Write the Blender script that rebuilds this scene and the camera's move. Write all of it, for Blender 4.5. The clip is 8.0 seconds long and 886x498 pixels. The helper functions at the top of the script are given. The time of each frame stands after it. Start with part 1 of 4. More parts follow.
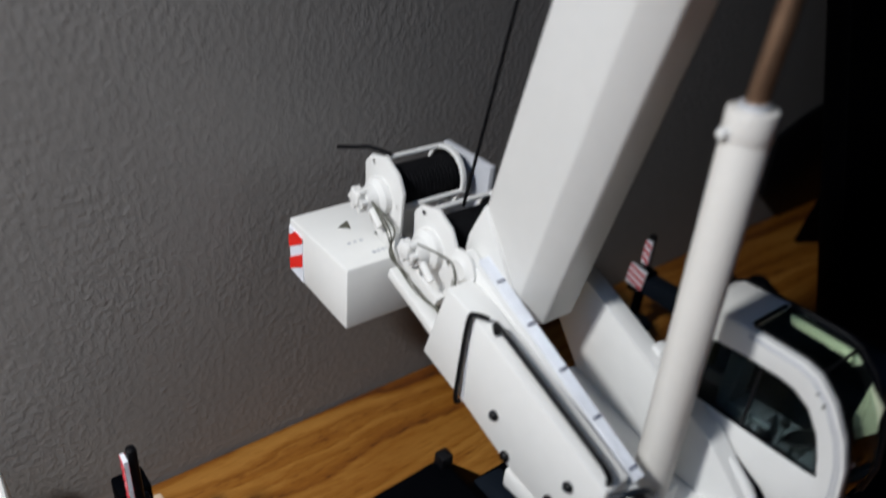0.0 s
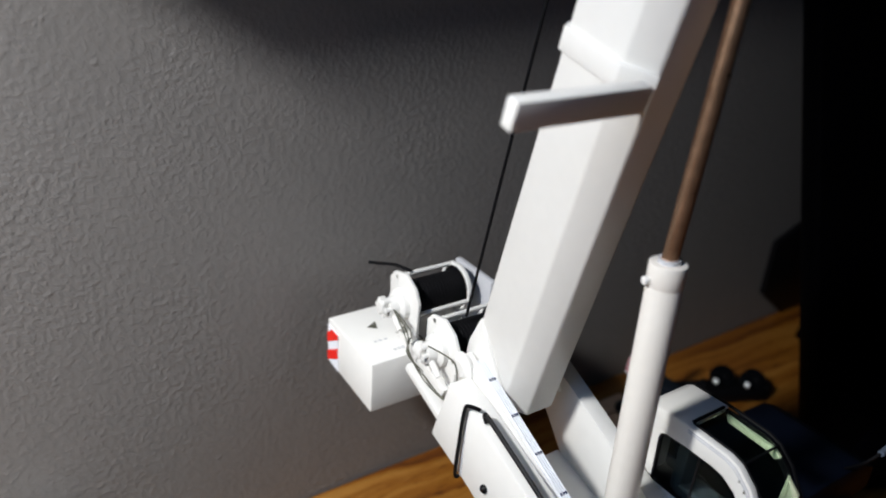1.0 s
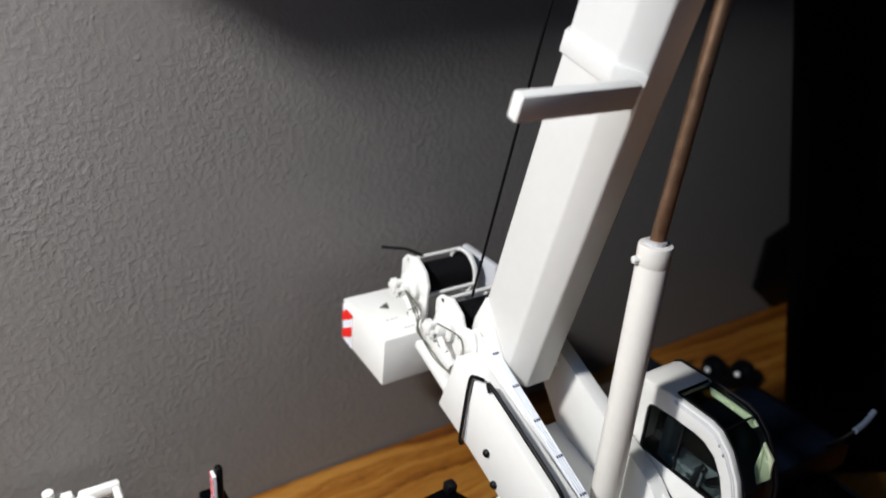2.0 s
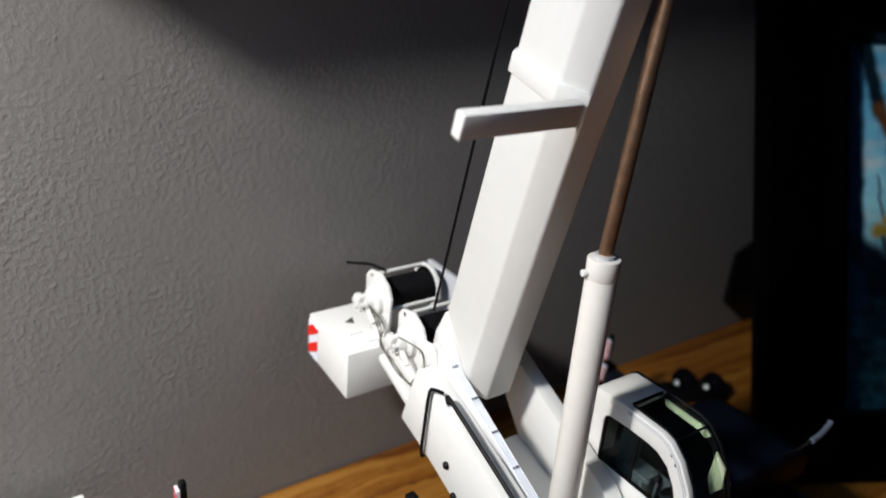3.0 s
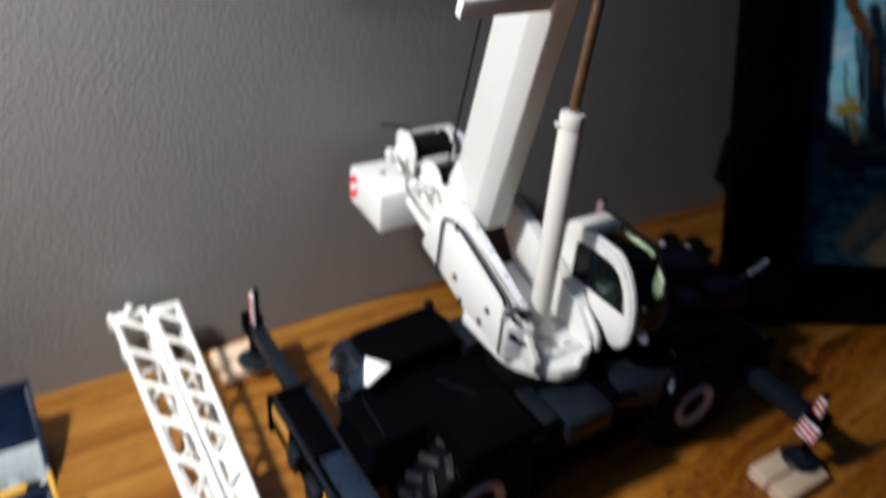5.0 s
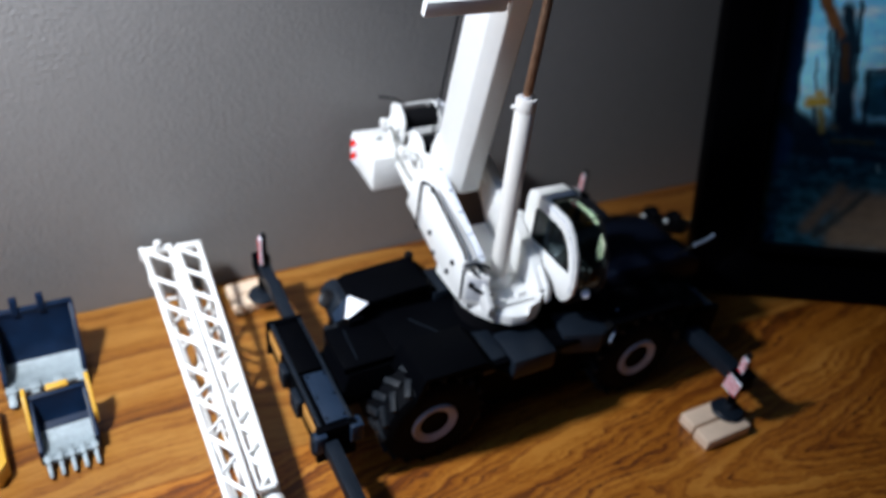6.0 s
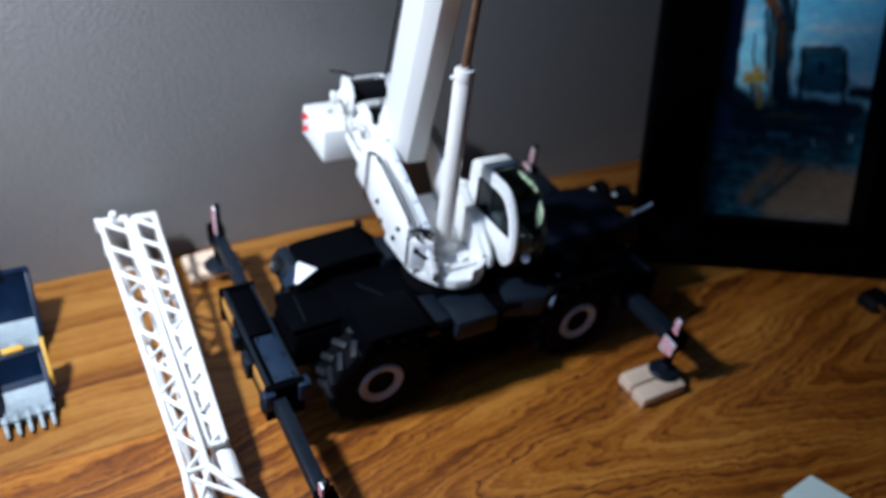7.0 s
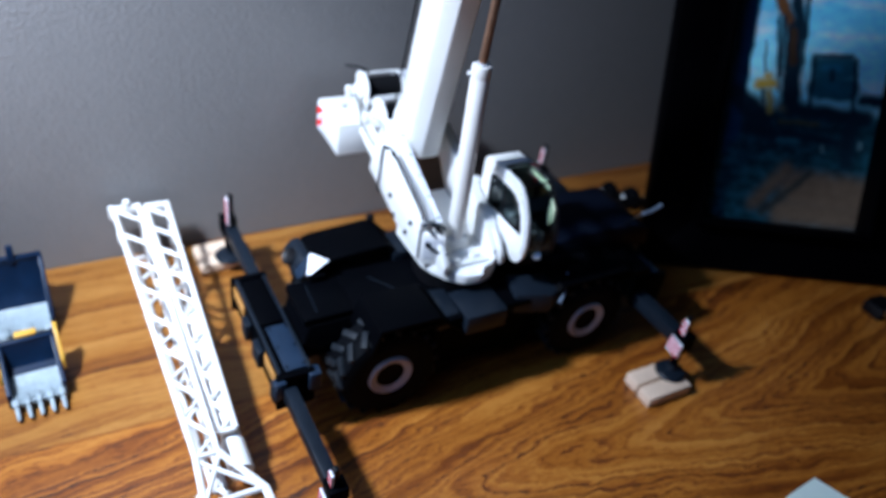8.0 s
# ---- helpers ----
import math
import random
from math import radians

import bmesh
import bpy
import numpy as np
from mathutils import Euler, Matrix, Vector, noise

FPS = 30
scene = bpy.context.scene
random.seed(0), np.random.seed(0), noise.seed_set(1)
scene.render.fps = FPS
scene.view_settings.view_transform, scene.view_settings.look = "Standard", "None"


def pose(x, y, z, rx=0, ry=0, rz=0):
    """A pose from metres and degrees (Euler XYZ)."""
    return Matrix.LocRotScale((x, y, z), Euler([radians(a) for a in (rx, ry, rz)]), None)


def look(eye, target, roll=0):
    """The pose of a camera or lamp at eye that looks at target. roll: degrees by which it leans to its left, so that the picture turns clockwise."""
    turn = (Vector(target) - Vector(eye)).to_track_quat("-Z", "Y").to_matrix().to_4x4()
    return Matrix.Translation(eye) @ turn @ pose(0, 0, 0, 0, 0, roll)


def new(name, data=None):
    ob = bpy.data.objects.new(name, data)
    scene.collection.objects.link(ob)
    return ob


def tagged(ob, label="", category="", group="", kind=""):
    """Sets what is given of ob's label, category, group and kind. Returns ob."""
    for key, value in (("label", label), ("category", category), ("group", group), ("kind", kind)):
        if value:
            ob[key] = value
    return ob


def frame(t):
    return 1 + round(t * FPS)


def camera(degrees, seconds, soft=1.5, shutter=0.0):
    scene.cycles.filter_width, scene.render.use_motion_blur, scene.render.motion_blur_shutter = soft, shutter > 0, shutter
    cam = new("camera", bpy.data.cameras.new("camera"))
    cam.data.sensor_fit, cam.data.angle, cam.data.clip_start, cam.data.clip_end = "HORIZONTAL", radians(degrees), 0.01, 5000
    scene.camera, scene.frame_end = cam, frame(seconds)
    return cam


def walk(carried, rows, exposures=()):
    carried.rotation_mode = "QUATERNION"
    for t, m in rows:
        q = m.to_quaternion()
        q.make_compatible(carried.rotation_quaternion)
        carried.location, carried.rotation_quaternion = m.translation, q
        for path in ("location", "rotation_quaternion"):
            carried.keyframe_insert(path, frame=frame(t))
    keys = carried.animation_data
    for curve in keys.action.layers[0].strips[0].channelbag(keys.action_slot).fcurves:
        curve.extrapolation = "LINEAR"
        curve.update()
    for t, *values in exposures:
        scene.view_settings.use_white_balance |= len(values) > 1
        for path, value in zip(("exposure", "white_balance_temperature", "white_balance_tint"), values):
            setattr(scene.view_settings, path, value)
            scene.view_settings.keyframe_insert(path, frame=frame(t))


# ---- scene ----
cam = camera(60.3, 8.0, soft=1.7, shutter=0.55)
cam.data.dof.use_dof, cam.data.dof.focus_distance, cam.data.dof.aperture_fstop = True, 0.165, 13.0
PATH = [
    (0, (-0.05406, -0.01710, 0.15308), (-0.03188, 0.00905, 0.13249), 5.17),
    (0.2, (-0.05743, -0.02075, 0.15779), (-0.03473, 0.00587, 0.13839), 5.53),
    (0.5, (-0.06179, -0.02766, 0.16816), (-0.03924, 0.00002, 0.15012), 4.74),
    (0.7, (-0.06301, -0.03307, 0.17502), (-0.04107, -0.00456, 0.15751), 5.02),
    (1, (-0.06505, -0.04267, 0.17860), (-0.04395, -0.01357, 0.16103), 4.46),
    (1.2, (-0.06493, -0.04297, 0.18138), (-0.04443, -0.01382, 0.16321), 4.33),
    (2.3, (-0.07742, -0.05782, 0.18120), (-0.05622, -0.02855, 0.16406), 5.23),
    (2.5, (-0.07683, -0.05839, 0.18063), (-0.05559, -0.02905, 0.16367), 5.11),
    (3, (-0.07109, -0.06092, 0.18305), (-0.04945, -0.03171, 0.16637), 5.27),
    (3.5, (-0.07569, -0.06071, 0.17762), (-0.05355, -0.03165, 0.16132), 5.24),
    (4, (-0.07464, -0.06138, 0.16703), (-0.05306, -0.03178, 0.15096), 3.04),
    (4.2, (-0.07021, -0.06002, 0.16675), (-0.04926, -0.03104, 0.14882), 2.77),
    (4.5, (-0.07857, -0.07169, 0.17914), (-0.05699, -0.04199, 0.16324), 3.63),
    (4.7, (-0.08702, -0.08718, 0.18298), (-0.06680, -0.05732, 0.16568), 2.91),
    (4.8, (-0.09037, -0.09755, 0.18598), (-0.07076, -0.06775, 0.16789), 2.84),
    (5, (-0.09648, -0.10934, 0.19594), (-0.07740, -0.08145, 0.17453), 5.27),
    (5.2, (-0.09955, -0.12598, 0.19798), (-0.08167, -0.09851, 0.17506), 5.70),
    (6.3, (-0.09338, -0.15382, 0.22241), (-0.07672, -0.12583, 0.19919), 6.69),
    (6.5, (-0.09464, -0.15957, 0.22046), (-0.07787, -0.13157, 0.19734), 6.66),
    (7, (-0.09078, -0.16581, 0.22000), (-0.07313, -0.13883, 0.19634), 7.72),
    (7.5, (-0.09312, -0.16581, 0.21943), (-0.07580, -0.13871, 0.19564), 7.80),
    (8, (-0.09604, -0.16691, 0.21827), (-0.07835, -0.13983, 0.19473), 9.13),
]
EXPOSURES = [(0.0, -0.64, 6200, 9), (0.6, -0.46, 6300, 9), (1.0, -0.26, 6350, 9), (2.3, -0.19, 6450, 9), (4.6, -0.15, 6550, 9), (5.2, -0.13, 6350, 10), (6.5, 0.20, 5500, 8), (7.0, 0.12, 5350, 8), (7.5, 0.31, 5230, 8), (8.0, 0.38, 5080, 9)]
walk(cam, [(t, look(eye, aim, roll)) for t, eye, aim, roll in PATH], EXPOSURES)

# One unit of the model's plan is 20 mm: the crane is built to a scale of 1:50.
S = 0.02

# ---- world and light ----
world = bpy.data.worlds.new("world")
scene.world = world
world.use_nodes = True
wn = world.node_tree.nodes
sky = wn.new("ShaderNodeTexSky")
sky.sky_type = "NISHITA"
sky.sun_disc = False
sky.sun_elevation, sky.sun_rotation = radians(38), radians(-97)
world.node_tree.links.new(sky.outputs[0], wn["Background"].inputs[0])
wn["Background"].inputs[1].default_value = 0.023


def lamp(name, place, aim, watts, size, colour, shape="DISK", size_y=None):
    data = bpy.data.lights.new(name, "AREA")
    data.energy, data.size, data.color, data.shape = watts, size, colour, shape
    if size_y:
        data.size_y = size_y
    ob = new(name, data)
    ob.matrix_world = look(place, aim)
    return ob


# Unseen key source on the left, placed by the direction of the cast shadows.
beam = lamp("left_key_light", (-0.218, 0.036, 0.303), (-0.065, 0.077, 0.06), 0.60, 0.030, (1.0, 0.975, 0.94))
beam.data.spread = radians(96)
# Added fill that tints the shaded sides blue; no such source is in view.
lamp("blue_fill", (-0.220, -0.04, 0.36), (0.2, 0.0, 0.08), 0.23, 0.16, (0.22, 0.48, 1.0), "RECTANGLE", 0.24)
# Added neutral fill for the sides facing the camera.
lamp("front_fill", (0.1, -0.9, 1.58), (0.1, -0.6, 0), 0.07, 0.4, (0.86, 0.93, 1.0))


# ---- materials ----
def material(name, colour, rough=0.5, metal=0.0, vary=0.08, scale=60.0, bump=0.0, bump_scale=200.0, coat=0.0, detail=4.0, spec=0.5):
    """A surface with variation at two scales and fine relief; scales are per metre."""
    m = bpy.data.materials.new(name)
    m.use_nodes = True
    nt = m.node_tree
    n, l = nt.nodes, nt.links
    b = n["Principled BSDF"]
    b.inputs["Roughness"].default_value = rough
    b.inputs["Metallic"].default_value = metal
    b.inputs["Coat Weight"].default_value = coat
    b.inputs["Specular IOR Level"].default_value = spec
    geo = n.new("ShaderNodeTexCoord")
    big = n.new("ShaderNodeTexNoise")
    big.inputs["Scale"].default_value, big.inputs["Detail"].default_value = scale, detail
    l.new(geo.outputs["Object"], big.inputs["Vector"])
    fine = n.new("ShaderNodeTexNoise")
    fine.inputs["Scale"].default_value, fine.inputs["Detail"].default_value = scale * 9, 3.0
    l.new(geo.outputs["Object"], fine.inputs["Vector"])
    add = n.new("ShaderNodeMath")
    add.operation = "MULTIPLY_ADD"
    l.new(fine.outputs["Fac"], add.inputs[0])
    add.inputs[1].default_value = 0.5
    l.new(big.outputs["Fac"], add.inputs[2])
    ramp = n.new("ShaderNodeMapRange")
    ramp.inputs["From Min"].default_value, ramp.inputs["From Max"].default_value = 0.45, 1.05
    ramp.inputs["To Min"].default_value, ramp.inputs["To Max"].default_value = 1 - vary, 1 + vary
    l.new(add.outputs[0], ramp.inputs["Value"])
    mul = n.new("ShaderNodeMix")
    mul.data_type, mul.blend_type = "RGBA", "MULTIPLY"
    mul.inputs["Factor"].default_value = 1.0
    mul.inputs["A"].default_value = (*colour, 1)
    l.new(ramp.outputs[0], mul.inputs["B"])
    l.new(mul.outputs["Result"], b.inputs["Base Color"])
    rr = n.new("ShaderNodeMapRange")
    rr.inputs["To Min"].default_value, rr.inputs["To Max"].default_value = max(rough - 0.08, 0.02), min(rough + 0.12, 1)
    l.new(big.outputs["Fac"], rr.inputs["Value"])
    l.new(rr.outputs[0], b.inputs["Roughness"])
    if bump:
        bn = n.new("ShaderNodeTexNoise")
        bn.inputs["Scale"].default_value, bn.inputs["Detail"].default_value = bump_scale, 3.0
        l.new(geo.outputs["Object"], bn.inputs["Vector"])
        bu = n.new("ShaderNodeBump")
        bu.inputs["Strength"].default_value, bu.inputs["Distance"].default_value = bump, 0.0004
        l.new(bn.outputs["Fac"], bu.inputs["Height"])
        l.new(bu.outputs[0], b.inputs["Normal"])
    return m


def glass(name, colour, rough=0.02):
    m = bpy.data.materials.new(name)
    m.use_nodes = True
    b = m.node_tree.nodes["Principled BSDF"]
    b.inputs["Base Color"].default_value = (*colour, 1)
    b.inputs["Transmission Weight"].default_value = 1.0
    b.inputs["Roughness"].default_value = rough
    b.inputs["IOR"].default_value = 1.2
    return m


def wall_paint():
    m = bpy.data.materials.new("grey_orange_peel_paint")
    m.use_nodes = True
    n, l = m.node_tree.nodes, m.node_tree.links
    b = n["Principled BSDF"]
    b.inputs["Roughness"].default_value = 0.55
    tc = n.new("ShaderNodeTexCoord")
    mp = n.new("ShaderNodeMapping")
    mp.inputs["Scale"].default_value = (1.0, 1.0, 0.9)
    l.new(tc.outputs["Object"], mp.inputs["Vector"])
    a = n.new("ShaderNodeTexNoise")
    a.inputs["Scale"].default_value, a.inputs["Detail"].default_value, a.inputs["Roughness"].default_value = 640.0, 3.0, 0.5
    l.new(mp.outputs[0], a.inputs["Vector"])
    c = n.new("ShaderNodeTexNoise")
    c.inputs["Scale"].default_value, c.inputs["Detail"].default_value = 210.0, 2.0
    l.new(mp.outputs[0], c.inputs["Vector"])
    r = n.new("ShaderNodeMapRange")
    r.interpolation_type = "SMOOTHSTEP"
    r.inputs["From Min"].default_value, r.inputs["From Max"].default_value = 0.36, 0.68
    l.new(a.outputs["Fac"], r.inputs["Value"])
    ad = n.new("ShaderNodeMath")
    ad.operation = "MULTIPLY_ADD"
    l.new(c.outputs["Fac"], ad.inputs[0])
    ad.inputs[1].default_value = 0.7
    l.new(r.outputs[0], ad.inputs[2])
    # the relief is stronger in some patches than in others, with a few lone blobs
    patch = n.new("ShaderNodeTexNoise")
    patch.inputs["Scale"].default_value, patch.inputs["Detail"].default_value = 45.0, 2.0
    l.new(mp.outputs[0], patch.inputs["Vector"])
    pr = n.new("ShaderNodeMapRange")
    pr.inputs["From Min"].default_value, pr.inputs["From Max"].default_value = 0.30, 0.70
    pr.inputs["To Min"].default_value, pr.inputs["To Max"].default_value = 0.55, 1.3
    l.new(patch.outputs["Fac"], pr.inputs["Value"])
    mulp = n.new("ShaderNodeMath")
    mulp.operation = "MULTIPLY"
    l.new(ad.outputs[0], mulp.inputs[0]), l.new(pr.outputs[0], mulp.inputs[1])
    blob = n.new("ShaderNodeTexNoise")
    blob.inputs["Scale"].default_value, blob.inputs["Detail"].default_value = 300.0, 1.0
    l.new(tc.outputs["Object"], blob.inputs["Vector"])
    br = n.new("ShaderNodeMapRange")
    br.interpolation_type = "SMOOTHSTEP"
    br.inputs["From Min"].default_value, br.inputs["From Max"].default_value = 0.70, 0.84
    br.inputs["To Max"].default_value = 1.1
    l.new(blob.outputs["Fac"], br.inputs["Value"])
    top = n.new("ShaderNodeMath")
    l.new(mulp.outputs[0], top.inputs[0]), l.new(br.outputs[0], top.inputs[1])
    bu = n.new("ShaderNodeBump")
    bu.inputs["Strength"].default_value, bu.inputs["Distance"].default_value = 0.38, 0.00024
    l.new(top.outputs[0], bu.inputs["Height"])
    l.new(bu.outputs[0], b.inputs["Normal"])
    cr = n.new("ShaderNodeValToRGB")
    cr.color_ramp.elements[0].color = (0.188, 0.181, 0.176, 1)
    cr.color_ramp.elements[1].color = (0.212, 0.203, 0.197, 1)
    l.new(c.outputs["Fac"], cr.inputs["Fac"])
    l.new(cr.outputs[0], b.inputs["Base Color"])
    return m


def oak():
    """Oak veneer: growth rings are the level lines of a drawn-out noise, with fine pores along the grain."""
    m = bpy.data.materials.new("oak_veneer")
    m.use_nodes = True
    n, l = m.node_tree.nodes, m.node_tree.links
    b = n["Principled BSDF"]
    tc = n.new("ShaderNodeTexCoord")

    def noise_at(sx, sy, scale, detail, rough=0.5, shift=0.0):
        mp = n.new("ShaderNodeMapping")
        mp.inputs["Scale"].default_value = (sx, sy, 1)
        mp.inputs["Location"].default_value = (shift, shift * 0.7, 0)
        l.new(tc.outputs["Object"], mp.inputs["Vector"])
        t = n.new("ShaderNodeTexNoise")
        t.inputs["Scale"].default_value, t.inputs["Detail"].default_value, t.inputs["Roughness"].default_value = scale, detail, rough
        l.new(mp.outputs[0], t.inputs["Vector"])
        return t.outputs["Fac"]

    def math_(op, a, c, d=None):
        k = n.new("ShaderNodeMath")
        k.operation = op
        for i, v in enumerate((a, c, d)):
            if v is None:
                continue
            if isinstance(v, (int, float)):
                k.inputs[i].default_value = v
            else:
                l.new(v, k.inputs[i])
        return k.outputs[0]

    sep = n.new("ShaderNodeSeparateXYZ")
    l.new(tc.outputs["Object"], sep.inputs[0])
    X, Y = sep.outputs["X"], sep.outputs["Y"]

    def noise_of(u, v, detail, rough, shift=0.0):
        cb = n.new("ShaderNodeCombineXYZ")
        l.new(u, cb.inputs[0]), l.new(v, cb.inputs[1])
        cb.inputs[2].default_value = shift
        t = n.new("ShaderNodeTexNoise")
        t.inputs["Scale"].default_value, t.inputs["Detail"].default_value, t.inputs["Roughness"].default_value = 1.0, detail, rough
        l.new(cb.outputs[0], t.inputs["Vector"])
        return t.outputs["Fac"]

    # near board: nested loops round a heart line, the cathedral figure of flat-sawn oak
    warp = noise_at(9, 26, 1.0, 2.0, 0.5, 3.1)
    wob = noise_at(70, 210, 1.0, 4.0, 0.6)
    heart = math_("MULTIPLY_ADD", X, -0.06, -0.0415)
    dy = math_("MULTIPLY", math_("SUBTRACT", Y, heart), 50.0)
    width = math_("SUBTRACT", math_("SQRT", math_("MULTIPLY_ADD", dy, dy, 0.10), 0), 0.316)
    loops = math_("MULTIPLY_ADD", width, -2.3, math_("MULTIPLY", X, 24.0))
    loops = math_("MULTIPLY_ADD", warp, 2.8, loops)
    loops = math_("MULTIPLY_ADD", wob, 0.85, loops)
    # far board: grain along the wall, gently waved
    straight = math_("MULTIPLY_ADD", warp, 1.3, math_("MULTIPLY", Y, 46.0))
    straight = math_("MULTIPLY_ADD", wob, 0.16, straight)
    seam = math_("MULTIPLY_ADD", X, -0.045, 0.0222)
    board = math_("GREATER_THAN", Y, seam)
    field = n.new("ShaderNodeMix")
    field.data_type = "FLOAT"
    l.new(board, field.inputs["Factor"])
    l.new(loops, field.inputs["A"]), l.new(straight, field.inputs["B"])
    g = field.outputs["Result"]

    def rise(value, lo, hi):
        k = n.new("ShaderNodeMapRange")
        k.interpolation_type = "SMOOTHSTEP"
        k.inputs["From Min"].default_value, k.inputs["From Max"].default_value = lo, hi
        l.new(value, k.inputs["Value"])
        return k.outputs[0]

    def growth(freq, sharp, shift):
        """Growth rings: a porous dark edge that fades across each year."""
        phase = math_("FRACT", math_("MULTIPLY_ADD", g, freq, shift), 0)
        edge = math_("MULTIPLY", math_("POWER", math_("SUBTRACT", 1.0, phase), sharp), rise(phase, 0.0, 0.16))
        amp = rise(noise_of(math_("MULTIPLY", g, freq * 0.55), math_("MULTIPLY", X, 9.0), 2.0, 0.5, shift * 7), 0.30, 0.68)
        return math_("MULTIPLY", edge, amp)

    broad = growth(0.95, 1.3, 0.2)
    rings = growth(3.1, 2.0, 0.7)
    lines = growth(8.3, 1.3, 0.35)
    pores = noise_at(130, 2100, 1.0, 3.0, 0.7)
    ticks = rise(noise_at(150, 900, 1.0, 3.0, 0.7, 5.0), 0.53, 0.66)
    fleck = rise(noise_at(520, 900, 1.0, 2.0, 0.6, 2.0), 0.60, 0.74)
    tone = noise_at(13, 34, 1.0, 3.0, 0.6, 9.0)
    calm = math_("MULTIPLY_ADD", board, -0.32, 1.0)
    k = math_("MULTIPLY_ADD", math_("MULTIPLY", broad, calm), 0.48, 0.26)
    k = math_("MULTIPLY_ADD", math_("MULTIPLY", rings, calm), 0.52, k)
    k = math_("MULTIPLY_ADD", math_("MULTIPLY", lines, calm), 0.30, k)
    k = math_("MULTIPLY_ADD", math_("MULTIPLY", ticks, math_("MULTIPLY_ADD", rings, 1.6, 0.26)), 0.30, k)
    k = math_("MULTIPLY_ADD", fleck, 0.04, k)
    k = math_("MULTIPLY_ADD", math_("SUBTRACT", pores, 0.5), 0.36, k)
    k = math_("MULTIPLY_ADD", math_("SUBTRACT", tone, 0.5), 0.34, k)
    k = math_("MULTIPLY_ADD", board, -0.03, k)
    # the joint between the two boards
    joint = math_("SUBTRACT", 1.0, rise(math_("ABSOLUTE", math_("SUBTRACT", Y, seam), 0), 0.0002, 0.0009))
    k = math_("MULTIPLY_ADD", joint, 0.14, k)
    cr = n.new("ShaderNodeValToRGB")
    e = cr.color_ramp.elements
    e[0].position, e[0].color = 0.12, (0.54, 0.275, 0.075, 1)
    e[1].position, e[1].color = 0.92, (0.045, 0.014, 0.004, 1)
    mid = e.new(0.40)
    mid.color = (0.31, 0.118, 0.0165, 1)
    mid = e.new(0.64)
    mid.color = (0.150, 0.043, 0.0055, 1)
    l.new(k, cr.inputs["Fac"])
    hue = n.new("ShaderNodeMix")
    hue.data_type = "RGBA"
    l.new(board, hue.inputs["Factor"])
    hue.inputs["A"].default_value, hue.inputs["B"].default_value = (0.88, 0.775, 0.46, 1), (0.69, 0.665, 0.51, 1)
    stain = n.new("ShaderNodeMix")
    stain.data_type, stain.blend_type = "RGBA", "MULTIPLY"
    stain.inputs["Factor"].default_value = 1.0
    l.new(cr.outputs[0], stain.inputs["A"]), l.new(hue.outputs["Result"], stain.inputs["B"])
    l.new(stain.outputs["Result"], b.inputs["Base Color"])
    l.new(math_("MULTIPLY_ADD", rings, 0.2, 0.36), b.inputs["Roughness"])
    bu = n.new("ShaderNodeBump")
    bu.inputs["Strength"].default_value, bu.inputs["Distance"].default_value = 0.25, 0.00012
    l.new(math_("MULTIPLY", k, -1.0), bu.inputs["Height"])
    l.new(bu.outputs[0], b.inputs["Normal"])
    return m


WALL = wall_paint()
OAK = oak()
WHITE = material("white_model_paint", (0.79, 0.785, 0.76), 0.34, vary=0.03, scale=40, bump=0.04, bump_scale=900)
WARMW = material("warm_white_model_paint", (0.79, 0.76, 0.71), 0.36, vary=0.04, scale=40, bump=0.04, bump_scale=900)
CREAM = material("cream_plastic", (0.44, 0.47, 0.33), 0.4, vary=0.05, scale=80)
GREYW = material("pale_grey_paint", (0.52, 0.53, 0.56), 0.38, vary=0.05, scale=60)
# Carrier paint in four depths; light on its brighter faces is in the colour.
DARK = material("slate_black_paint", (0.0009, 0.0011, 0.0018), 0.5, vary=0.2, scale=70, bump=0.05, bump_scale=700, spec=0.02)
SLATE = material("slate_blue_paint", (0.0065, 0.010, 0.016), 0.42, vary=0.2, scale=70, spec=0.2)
HUB = material("blue_grey_hub_paint", (0.035, 0.05, 0.10), 0.45, vary=0.25, scale=150)
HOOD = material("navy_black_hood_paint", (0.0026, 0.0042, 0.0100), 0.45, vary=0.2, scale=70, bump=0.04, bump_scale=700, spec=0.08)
COVER = material("lighter_slate_blue_paint", (0.012, 0.022, 0.042), 0.4, vary=0.2, scale=70, spec=0.2)
RUBBER = material("black_rubber", (0.0022, 0.0026, 0.0036), 0.6, vary=0.25, scale=120, bump=0.2, bump_scale=1200, spec=0.03)
# Lighter copy of the tyre rubber, with the light on the lugs in its colour.
TREAD = material("lit_tread_rubber", (0.008, 0.0105, 0.014), 0.55, vary=0.3, scale=150, bump=0.2, bump_scale=1200, spec=0.2)
BLACK = material("black_plastic", (0.003, 0.003, 0.004), 0.4, vary=0.2, scale=100, spec=0.2)
CORD = material("black_cord", (0.004, 0.004, 0.005), 0.6, vary=0.3, scale=900, bump=0.5, bump_scale=3000, spec=0.12)
ROD = material("bronze_rod_metal", (0.52, 0.335, 0.22), 0.30, metal=0.9, vary=0.2, scale=300, bump=0.1, bump_scale=2500)
STEEL = material("bright_steel", (0.75, 0.76, 0.78), 0.2, metal=1.0, vary=0.08, scale=200)
RIMGREY = material("dusty_rim_grey", (0.36, 0.35, 0.385), 0.45, vary=0.12, scale=150)
RIB = material("silver_tread_strip", (0.80, 0.82, 0.86), 0.3, metal=0.25, vary=0.06, scale=300)
RED = material("red_stripe", (0.78, 0.02, 0.012), 0.4, vary=0.06, scale=200)
